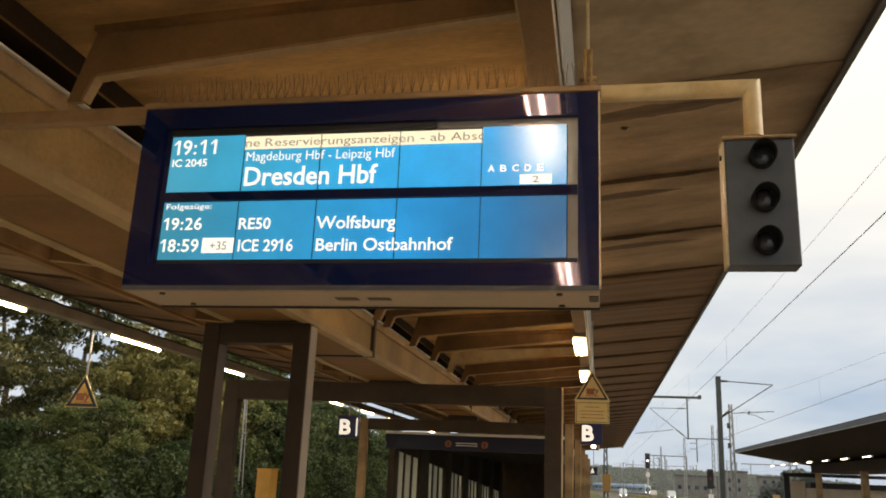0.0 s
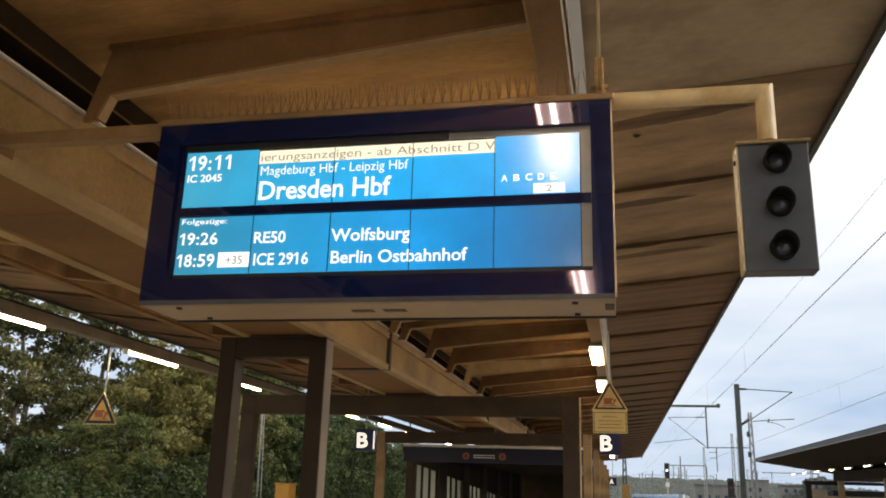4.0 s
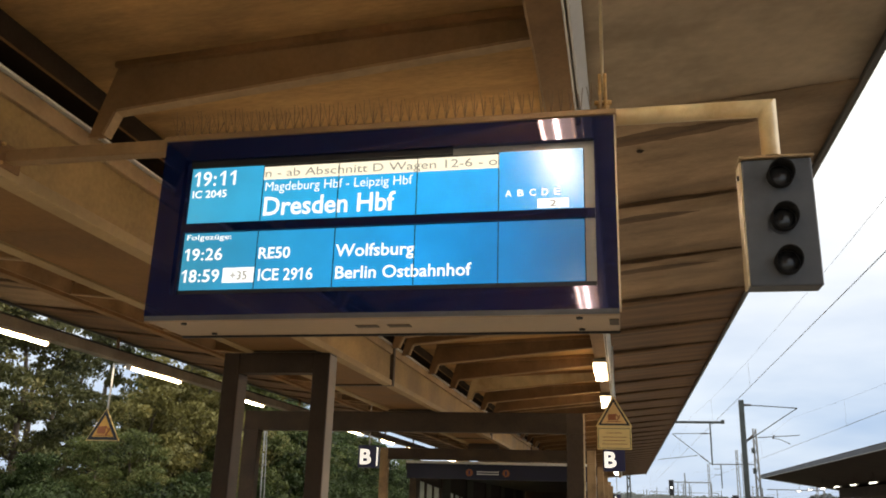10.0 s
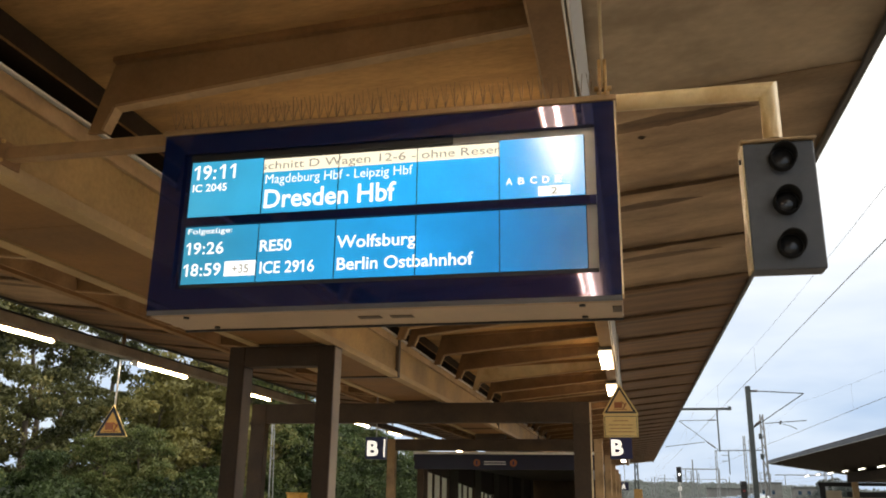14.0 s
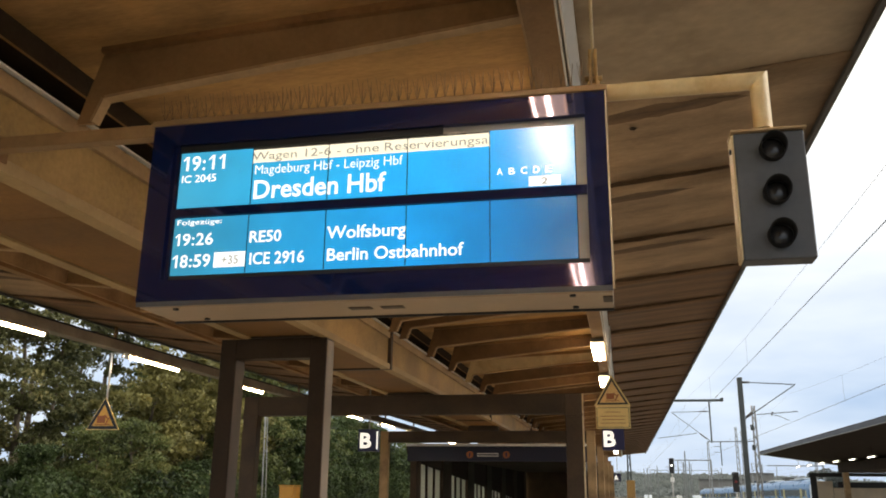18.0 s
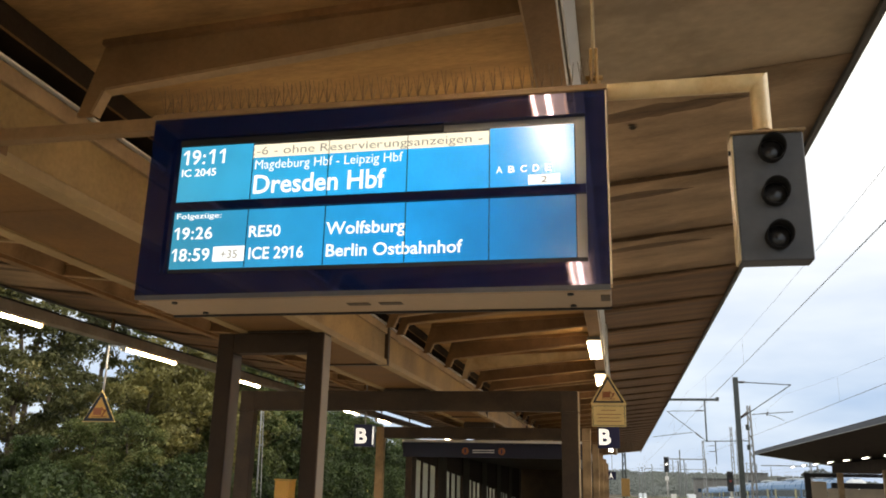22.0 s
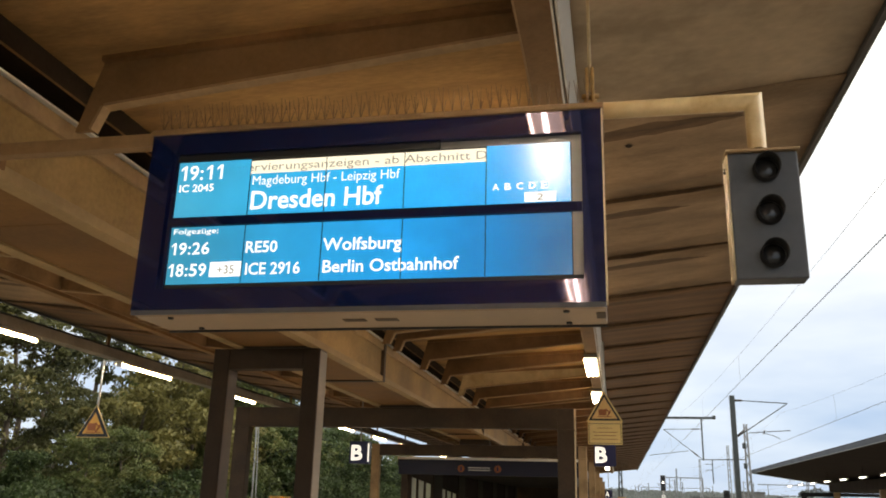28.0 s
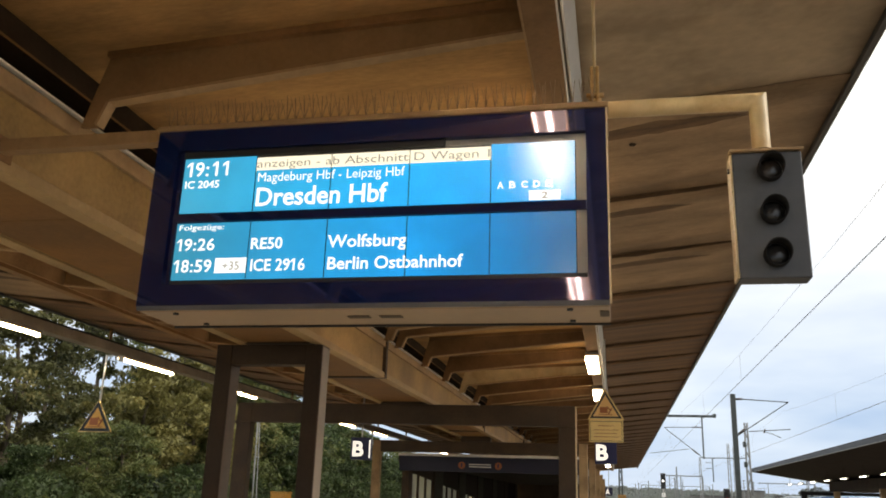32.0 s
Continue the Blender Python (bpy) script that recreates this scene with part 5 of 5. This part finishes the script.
def yard_signal(x, y, z, lamp, label):
    zb = -1.0 + drop(y)
    f = thing("track_signal", (x, y, zb), label, "signal", "yard signals")
    part("post", rod(B(), (x, y, zb), (x, y, z), 0.07, 8), m_grey_metal, f)
    part("screen", box(B(), x - 0.27, x + 0.27, y - 0.1, y, z - 0.1, z + 1.55, 0.04), m_black, f)
    part("hood", box(B(), x - 0.20, x + 0.20, y - 0.35, y - 0.101, z + 1.2, z + 1.5, 0.04), m_black, f)
    part("lamp", rod(B(), (x, y - 0.15, z + 0.75), (x, y - 0.10, z + 0.75), 0.11, 12), lamp, f)
    part("plate", box(B(), x - 0.2, x + 0.2, y - 0.06, y - 0.02, z - 1.0, z - 0.55), m_white_metal, f)
    return f


yard_signal(5.02, 100.0, 3.62, m_marker_lamp, "black track signal with a white light")
yard_signal(9.15, 78.0, 1.72, m_red_lamp, "black track signal with a dim red light")
hatch = thing("lattice_board", (0.3, 67.7, 1.2), "small ochre board on the lattice mast", "board")
part("board", box(B(), 0.0, 0.62, 67.70, 67.76, 1.1, 2.4, 0.02), m_rust, hatch)
part("clip", box(B(), 0.05, 0.56, 67.761, 67.83, 1.6, 1.68), m_mast, hatch)

# ---- the other platform's canopy ----
far_roof = thing("platform_canopy", (14.3, 0, 0), "dark butterfly canopy of the platform across the tracks", "canopy", kind="structure")
FX, FW = 14.25, 5.15
deck = B()
prism(deck, [(FX - FW, 4.13), (FX, 3.42), (FX + FW, 4.13), (FX + FW, 4.36), (FX, 3.95), (FX - FW, 4.36)], -10, 63)
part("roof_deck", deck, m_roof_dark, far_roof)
part("fascia", box(B(), FX - FW - 0.05, FX - FW - 0.001, -10, 63, 4.12, 4.31), m_far_fascia, far_roof, "dark slate edge sheet")
part("edge_lip", box(B(), FX - FW - 0.06, FX - FW - 0.001, -10, 63, 4.10, 4.118), m_grey_metal, far_roof, "thin pale lip")
part("fascia", box(B(), FX + FW + 0.001, FX + FW + 0.05, -10, 63, 4.12, 4.31), m_fascia, far_roof, "grey edge sheet")
for k in range(7):
    y = 57.3 - 9.6 * k
    part("post", box(B(), FX - 1.25, FX - 0.93, y - 0.15, y + 0.15, 0.0, 2.869), m_tan_post, far_roof)
part("box_beam", box(B(), FX - 1.3, FX + 1.3, -10, 58.2, 2.87, 3.415, 0.02), m_gutter, far_roof, "dark brown box beam")
batten = luminaire(11.30, 61.0, 3.31, 0.02, 1.25)
batten["group"] = "far platform lamps"
for piece in batten.children:
    if piece.name.startswith("tube"):
        piece.data.materials[0] = m_tube_cool
    elif piece.name.startswith("reflector"):
        piece.data.materials[0] = m_tray_grey
part("stem", rod(B(), (11.30, 61.6, 3.37), (11.30, 61.6, 3.98), 0.008, 6), m_roof_dark, batten)
for k in range(1, 16):
    copy_thing(batten, pose(11.30, 61.0 - 3.55 * k, 3.31))
shelter = thing("waiting_shelter", (13.0, 58.0, 0), "dark framed waiting shelter with beige panels", "shelter")
part("front_frame", box(B(), 11.25, 11.60, 58.0, 58.2, 0, 2.62, 0.01), m_black, shelter)
part("top_frame", box(B(), 11.25, 13.3, 58.22, 58.42, 2.621, 2.86, 0.01), m_black, shelter)
part("top_frame", box(B(), 13.302, 19.0, 58.22, 58.42, 2.66, 2.86, 0.01), m_black, shelter)
part("inner_post", box(B(), 11.62, 11.70, 59.0, 59.1, 0, 2.60), m_white_metal, shelter)
part("back_panel", box(B(), 11.75, 12.72, 59.0, 59.1, 0, 2.38, 0.01), m_beige_wall, shelter, "beige panel")
part("roof_edge", box(B(), 12.95, 19.0, 58.6, 58.9, 1.98, 2.32, 0.01), m_black, shelter, "dark roof edge of the low part")
part("side_panel", box(B(), 12.75, 19.0, 58.95, 59.05, 0, 1.975), m_beige_wall, shelter, "pale panel")
part("bench", box(B(), 13.0, 18.0, 58.1, 58.55, 0.0, 0.47, 0.02), m_brown_post, shelter)

# ---- trees ----
def make_tree(name, seed, height, radius, leaf, label, leaves=9000, low=0.12, size=0.062, clump=0.29):
    r = np.random.default_rng(seed)
    rr = random.Random(seed)
    f = thing(name, (0, 0, 0), label, "tree", "trackside trees")
    wood = B()
    z, x, y, rad = 0.0, 0.0, 0.0, 0.035 * height * 0.6
    tips = []
    for i in range(7):
        nx, ny, nz = x + rr.uniform(-0.2, 0.2), y + rr.uniform(-0.2, 0.2), z + height * 0.125
        nr = rad * 0.82
        rod(wood, (x, y, z), (nx, ny, nz), rad, 8, nr)
        if i > 0:
            for _ in range(3):
                a = rr.uniform(0, 6.28)
                reach = radius * rr.uniform(0.55, 0.95) * (1.1 - 0.09 * i)
                tip = (nx + reach * math.cos(a), ny + reach * math.sin(a), nz + reach * rr.uniform(0.25, 0.75))
                mid = tuple((p + q) / 2 + rr.uniform(-0.15, 0.15) for p, q in zip((nx, ny, nz), tip))
                rod(wood, (nx, ny, nz), mid, nr * 0.45, 5, nr * 0.28)
                rod(wood, mid, tip, nr * 0.28, 5, 0.012)
                tips += [tip, mid]
        x, y, z, rad = nx, ny, nz, nr
    part("trunk", wood, m_bark, f)
    cent = []
    while len(cent) < 52:
        p = r.normal(0, 1, 3)
        p /= np.linalg.norm(p)
        q = p * r.uniform(0.35, 1.0) ** 0.5
        zz = height * (0.5 + low / 2) + q[2] * height * (0.5 - low / 2)
        taper = 1.0 - 0.45 * max(0.0, zz / height - 0.55)
        cent.append((q[0] * radius * taper, q[1] * radius * taper, zz))
    cent += [t for t in tips]
    cent = np.array(cent)
    size_c = r.uniform(0.3, 0.95, len(cent)) * radius * clump
    pick = r.integers(0, len(cent), leaves)
    way = r.normal(0, 1, (leaves, 3))
    way /= np.linalg.norm(way, axis=1)[:, None]
    way *= (r.uniform(0.35, 1.15, leaves) ** 0.6)[:, None]
    way[:, 2] = np.abs(way[:, 2]) * np.where(r.uniform(0, 1, leaves) < 0.8, 1, -1)
    pos = cent[pick] + way * size_c[pick][:, None] * np.array([1.45, 1.45, 0.9])
    pos[:, 2] = np.maximum(pos[:, 2], 0.1)
    a = r.normal(0, 1, (leaves, 3))
    a /= np.linalg.norm(a, axis=1)[:, None]
    b = np.cross(a, r.normal(0, 1, (leaves, 3)))
    b /= np.linalg.norm(b, axis=1)[:, None]
    s = r.uniform(0.6, 1.3, leaves)[:, None] * size
    quad = np.stack([pos - a * s, pos + b * s * 0.55, pos + a * s, pos - b * s * 0.55], 1).reshape(-1, 3)
    me = bpy.data.meshes.new("crown")
    me.from_pydata(quad.tolist(), [], np.arange(leaves * 4).reshape(-1, 4).tolist())
    me.materials.append(leaf)
    crown = new("crown", me)
    crown.parent = f
    return f


kinds = [make_tree("broadleaf_tree", 1, 9.0, 3.0, m_leaf_a, "full green broadleaf tree beside the track", 21000, size=0.095, clump=0.23),
         make_tree("broadleaf_tree", 2, 8.0, 2.6, m_leaf_b, "yellowing broadleaf tree beside the track", 18000, size=0.095, clump=0.23),
         make_tree("broadleaf_tree", 3, 7.0, 3.0, m_leaf_c, "dark green broadleaf tree beside the track", 21000, size=0.095, clump=0.23),
         make_tree("tall_tree", 6, 11.5, 2.9, m_leaf_b, "tall olive tree with bare lower trunk", 12500, 0.62),
         make_tree("birch_tree", 4, 10.5, 2.2, m_leaf_d, "tall sparse yellowing tree with gaps of sky", 11000, size=0.085, clump=0.20)]
rt = random.Random(11)
# kind, distance from the platform, place along the track, height
spots = [(4, -18.6, 18.2, 0.9), (4, -22.5, 22.5, 0.95), (4, -22.0, 28.5, 1.0),
         (1, -18.0, 30.4, 0.98), (1, -17.2, 32.6, 1.02), (1, -18.8, 35.4, 1.05), (0, -17.6, 37.6, 0.92), (1, -19.5, 40.0, 1.1),
         (2, -17.2, 41.5, 1.05), (0, -17.9, 44.6, 0.95), (2, -17.4, 47.5, 1.1), (2, -17.0, 51.0, 1.05), (0, -18.0, 54.5, 0.95),
         (2, -17.3, 58.0, 1.05), (2, -18.2, 62.0, 1.1), (2, -17.0, 67.0, 1.0), (0, -18.0, 72.0, 0.95), (2, -17.5, 78.0, 1.0),
         (2, -16.9, 22.0, 0.52), (0, -16.6, 24.8, 0.50), (0, -16.9, 27.6, 0.55), (2, -16.2, 30.2, 0.50), (0, -16.4, 33.0, 0.52),
         (2, -16.3, 36.0, 0.56), (2, -16.8, 19.5, 0.52), (0, -16.4, 17.0, 0.5), (2, -17.0, 13.5, 0.8), (0, -17.5, 9.5, 0.9),
         (0, -20.5, 38.0, 1.35), (1, -21.0, 43.5, 1.4), (0, -21.5, 49.0, 1.3), (2, -21.0, 55.0, 1.05),
         (4, -25.5, 38.5, 1.2), (4, -23.4, 33.2, 1.0), (4, -21.0, 28.6, 0.85), (4, -19.0, 21.4, 0.8), (4, -20.3, 25.6, 0.95), (3, -22.5, 24.5, 1.05), (4, -21.5, 22.6, 1.1), (4, -18.2, 16.6, 0.95), (3, -20.5, 20.0, 0.95), (2, -17.4, 16.2, 0.75), (3, -20.0, 15.5, 0.95), (3, -20.5, 12.0, 0.95)]
for i in range(12):
    spots.append((rt.choice((1, 2)), -24.0 + rt.uniform(-1.5, 1.5), 37.0 + i * 4.2 + rt.uniform(-1.2, 1.2), rt.uniform(0.75, 0.95)))
used = set()
for kind, x, y, s in spots:
    s *= 0.78 if y > 60 else (0.92 if y > 45 else 1.0)
    m = pose(x, y, -1.0, 0, 0, rt.uniform(0, 360))
    if kind not in used:
        used.add(kind)
        kinds[kind].matrix_basis = m
        kinds[kind].scale = (s, s, s)
    else:
        c = copy_thing(kinds[kind], m)
        c.scale = (s, s, s)


def thicket(name, spots, leaf, label, size, leaves, kind="stuff", seed=7, lean=0.0):
    """A mass of foliage that nobody could count, as one object."""
    r = np.random.default_rng(seed)
    spots = np.array(spots)
    pick = r.integers(0, len(spots), leaves)
    c = spots[pick]
    p = r.normal(0, 1, (leaves, 3))
    p /= np.linalg.norm(p, axis=1)[:, None]
    p *= r.uniform(0.5, 1.0, leaves)[:, None] ** 0.4
    pos = c[:, :3] + p * c[:, 3:6]
    a = r.normal(0, 1, (leaves, 3))
    if lean:
        up = r.normal(0, 0.35, (leaves, 3)) + np.array([0, -0.6, 0.8])
        a -= up * (np.sum(a * up, axis=1) / np.sum(up * up, axis=1))[:, None] * lean
    a /= np.linalg.norm(a, axis=1)[:, None]
    b = np.cross(a, up if lean else r.normal(0, 1, (leaves, 3)))
    b /= np.linalg.norm(b, axis=1)[:, None]
    s = r.uniform(0.6, 1.3, leaves)[:, None] * size
    quad = np.stack([pos - a * s, pos + b * s * 0.6, pos + a * s, pos - b * s * 0.6], 1).reshape(-1, 3)
    me = bpy.data.meshes.new(name)
    me.from_pydata(quad.tolist(), [], np.arange(leaves * 4).reshape(-1, 4).tolist())
    me.materials.append(leaf)
    return tagged(new(name, me), label, "bushes", kind=kind)


rb = random.Random(3)
low = [(-15.6 + rb.uniform(-1.2, 0.8), 6 + i * 1.3, rb.uniform(-0.4, 0.6), 1.6, 1.4, rb.uniform(1.0, 2.0)) for i in range(56)]
thicket("undergrowth", low, m_leaf_c, "dense dark green undergrowth along the track", 0.08, 120000)
def rise_at(x):
    return 6.0 + 11.0 / (1 + math.exp((x - 190) / 45)) + 2.2 * noise.noise((x * 0.02, 3.1, 2.0))


hill = B()
rows = []
for j in range(9):
    row = []
    for i in range(61):
        x = -260 + i * 14.0
        h = -3.05 + rise_at(x) * (j / 8) ** 0.8
        row.append(hill.verts.new((x, 560 + j * 32.0, h)))
    rows.append(row)
for a, b in zip(rows, rows[1:]):
    for i in range(60):
        hill.faces.new((a[i], a[i + 1], b[i + 1], b[i])).smooth = True
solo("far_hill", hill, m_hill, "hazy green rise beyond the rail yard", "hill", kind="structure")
canopy_spots = []
for _ in range(2600):
    x, j = rb.uniform(-60, 330), rb.uniform(0.0, 1.0)
    w = rb.uniform(2.0, 4.8)
    canopy_spots.append((x, 560 + j * 256, -3.0 + rise_at(x) * j ** 0.8 + rb.uniform(-0.5, 2.4), w, w, rb.uniform(1.2, 3.4)))
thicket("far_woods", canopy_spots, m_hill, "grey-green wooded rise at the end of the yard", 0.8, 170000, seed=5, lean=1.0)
growth = [(rb.uniform(9, 22), rb.uniform(170, 270), 0, 2.2, 3.5, rb.uniform(0.3, 0.9)) for i in range(90)]
growth = [(x, y, -1.0 + drop(y), a, b, c) for x, y, _, a, b, c in growth]
thicket("yard_growth", growth, m_leaf_b, "low yellow-green growth between the sidings", 0.16, 45000, seed=12)
shrubs = [(rb.uniform(33.0, 38), rb.uniform(184, 192), rb.uniform(-0.8, 1.8), 1.6, 1.8, 1.4) for i in range(16)]
shrubs += [(rb.uniform(42.5, 50.5), rb.uniform(216, 224), rb.uniform(-1.0, 5.6), 1.9, 1.9, 1.5) for i in range(26)]
shrubs += [(rb.uniform(52, 90), rb.uniform(240, 300), rb.uniform(-1.5, 3.0), 2.6, 2.6, 2.2) for i in range(50)]
# the shrubs take the hazed grey-green as well
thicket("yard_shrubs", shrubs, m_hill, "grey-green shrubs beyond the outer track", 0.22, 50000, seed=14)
for x, y, w, h in ((62.5, 430, 10, 9.4), (46, 436, 22, 6.6), (88, 440, 26, 7.5)):
    hs = thing("yard_building", (x, y, -3), "grey flat-roofed building far down the yard", "building", "yard buildings")
    part("wall", box(B(), x - w / 2, x + w / 2, y, y + 10, -3, h), m_far_house, hs)
    part("roof", box(B(), x - w / 2 - 0.4, x + w / 2 + 0.4, y - 0.4, y + 10.4, h + 0.004, h + 0.6), m_fascia, hs)
    for k in range(int(w / 4)):
        for z in (0.5, 4.5)[:2 if h > 7 else 1]:
            part("window", box(B(), x - w / 2 + 1.2 + 4 * k, x - w / 2 + 2.8 + 4 * k, y - 0.05, y - 0.005, z, z + 1.8), m_train_glass, hs)


def yard_van(x, y, label):
    z = -1.0 + drop(y)
    f = thing("delivery_van", (x, y, z), label, "van", "vans in the yard")
    body = B()
    along_y = [(y, 0.55, 1.25), (y + 0.9, 0.5, 1.35), (y + 1.7, 0.5, 2.35), (y + 5.2, 0.5, 2.4)]
    rings = [[body.verts.new((x + sx, yy, z + zz)) for sx, zz in ((-0.95, lo), (0.95, lo), (0.95, hi - 0.2), (0.8, hi), (-0.8, hi), (-0.95, hi - 0.2))] for yy, lo, hi in along_y]
    for a, b in zip(rings, rings[1:]):
        for i in range(6):
            body.faces.new((a[i], a[(i + 1) % 6], b[(i + 1) % 6], b[i]))
    body.faces.new(rings[0][::-1])
    body.faces.new(rings[-1])
    bmesh.ops.recalc_face_normals(body, faces=body.faces)
    part("body", body, m_train_white, f)
    for sx in (-0.85, 0.85):
        for yy in (y + 0.9, y + 4.2):
            part("wheel", rod(B(), (x + sx - 0.1, yy, z + 0.34), (x + sx + 0.1, yy, z + 0.34), 0.34, 14), m_black, f)
        part("headlight", rod(B(), (x + sx * 0.8, y - 0.03, z + 0.95), (x + sx * 0.8, y - 0.004, z + 0.95), 0.09, 10), m_headlight, f)
    return f


yard_van(17.0, 222.0, "white van parked beside the sidings")
yard_van(5.3, 226.0, "white van parked between the tracks")
notice = thing("track_board", (11.3, 200.0, -1.6), "pale rectangular board on a post beside the track", "board")
part("post", rod(B(), (11.35, 200.05, -1.6), (11.35, 200.05, 0.6), 0.06, 8), m_grey_metal, notice)
part("board", box(B(), 10.75, 11.95, 199.95, 199.99, -0.35, 0.65, 0.01), m_white_metal, notice)
crate = thing("switch_cabinet", (30.4, 183.0, -1.4), "small orange cabinet beside the track", "cabinet")
part("body", box(B(), 33.0, 34.2, 180.0, 181.0, -1.42, 0.9, 0.03), m_rust, crate)

# ---- the train that comes in ----
train = thing("passenger_train", (0, 0, 0), "pale blue passenger train with white-arched nose arriving, headlights lit", "train")
CAR = 24.4
PROFILE = [(-1.4, 0.3), (1.4, 0.3), (1.46, 1.0), (1.46, 2.9), (1.36, 3.45), (1.1, 3.85), (0.6, 4.1), (-0.6, 4.1), (-1.1, 3.85), (-1.36, 3.45), (-1.46, 2.9), (-1.46, 1.0)]


def car_shell(y0, y1, steps):
    """A car's skin through rings that shrink towards a nose; steps are (y, width, height)."""
    bm = B()
    rings = [[bm.verts.new((x * kx, y, 0.3 + (z - 0.3) * kz)) for x, z in PROFILE] for y, kx, kz in steps]
    n = len(PROFILE)
    for a, b in zip(rings, rings[1:]):
        for i in range(n):
            bm.faces.new((a[i], a[(i + 1) % n], b[(i + 1) % n], b[i]))
    bm.faces.new(rings[0])
    bm.faces.new(rings[-1][::-1])
    bmesh.ops.recalc_face_normals(bm, faces=bm.faces)
    return bm


NOSE = [(0.0, 0.74, 0.80), (0.25, 0.84, 0.87), (0.8, 0.93, 0.945), (1.6, 0.985, 0.985), (2.6, 1.0, 1.0)]
cars = []
for k in range(7):
    y1 = CAR - 0.4
    steps = [(0, 1, 1), (y1, 1, 1)]
    if k == 0:
        steps = [(2.605, 1, 1), (y1, 1, 1)]
    if k == 6:
        steps = [(0, 1, 1)] + [(y1 - y, a, b) for y, a, b in NOSE[::-1]]
    car = part("car", car_shell(0, y1, steps), m_train_blue, train, "pale blue car body")
    cars.append(car)
    lo = 3.4 if k == 0 else 0.6
    hi = y1 - (3.2 if k == 6 else 0.6)
    for side in (-1, 1):
        a, b = sorted((side * 1.462, side * 1.475))
        part("window_band", box(B(), a, b, lo, hi, 1.75, 2.70), m_train_glass, car)
        part("skirt", box(B(), a, b, lo, hi, 0.4, 0.95), m_train_white, car, "white lower band")
        for yy in (lo + 2.4, hi - 3.8):
            c, d = sorted((side * 1.476, side * 1.49))
            part("door", box(B(), c, d, yy, yy + 1.4, 0.6, 2.85), m_train_yellow, car, "yellow door")
    part("roof_unit", box(B(), -0.9, 0.9, 8, 14, 4.09, 4.38, 0.08), m_train_white, car)
    part("roof_unit", box(B(), -0.7, 0.7, 16, 18.5, 4.09, 4.30, 0.08), m_lattice, car)
    part("underframe", box(B(), -1.2, 1.2, 2, 22, 0.02, 0.31), m_black, car)
front = cars[0]
part("nose", car_shell(0, 2.6, NOSE[2:]), m_train_blue, front, "rounded blue nose")
part("nose_arch", car_shell(0, 0.8, NOSE[:3]), m_train_white, front, "white arch round the front")
part("mask", prism(B(), [(-0.82, 0.75), (0.82, 0.75), (0.92, 1.7), (0.74, 3.15), (-0.74, 3.15), (-0.92, 1.7)], -0.03, -0.004), m_train_blue, front, "blue front mask")
part("windscreen", prism(B(), [(-0.84, 1.45), (0.84, 1.45), (0.72, 2.6), (-0.72, 2.6)], -0.06, -0.031), m_train_glass, front)
part("side_flash", box(B(), -1.474, -1.462, 2.62, 3.35, 0.5, 2.6), m_train_yellow, front, "yellow side panel")
for x in (-0.66, 0.66):
    part("headlight", rod(B(), (x, -0.10, 0.95), (x, -0.031, 0.95), 0.17, 12), m_headlight, front)
part("headlight", rod(B(), (0, -0.12, 2.78), (0, -0.031, 2.78), 0.17, 12), m_headlight, front)


def motions():
    """The running text slides to the left; each letter waits and ends behind the neighbouring screens. The train comes in."""
    x_in, x_out = WX1 + 0.012, WX0 - 0.085
    z = 3.144 - BASE[ticker.name].z
    y = SCREEN + 0.0046 - BASE[ticker.name].y
    for s, w, ob in letters:
        rows = []
        for i in range(65):
            t = i * 0.5
            x = min(x_in, max(x_out, WX0 + s - SPEED * t))
            rows.append((t, pose(x - BASE[ticker.name].x, y, z)))
        keep = [r for i, r in enumerate(rows) if i in (0, 64) or not (rows[i - 1][1] == r[1] == rows[i + 1][1])]
        walk(ob, keep)
    # the train brakes along its bending track; each car follows the line, its place given from the nose
    times = (0, 3.5, 8, 12, 14, 16.5, 17.5, 18.5, 19.5, 20.5, 22, 24, 28, 32)
    nose = (396, 345, 278, 218, 188, 148.5, 133.5, 121, 113, 107.5, 105, 104, 104, 104)
    at = lambda y: Vector((26.0 + bend(y), y, -0.66 + drop(y)))
    rows, shifts = [], [[] for _ in cars]
    for i in range(65):
        t = i * 0.5
        y = float(np.interp(t, times, nose))
        rows.append((t, Matrix.Translation(at(y))))
        for k, car in enumerate(cars):
            a, b = at(y + k * CAR), at(y + (k + 1) * CAR)
            d = b - a
            turn = pose(0, 0, 0, math.degrees(math.atan2(d.z, d.y)), 0, math.degrees(math.atan2(-d.x, d.y)))
            shifts[k].append((t, Matrix.Translation(a - at(y)) @ turn))
    walk(train, rows)
    for car, row in zip(cars, shifts):
        walk(car, row)


motions()
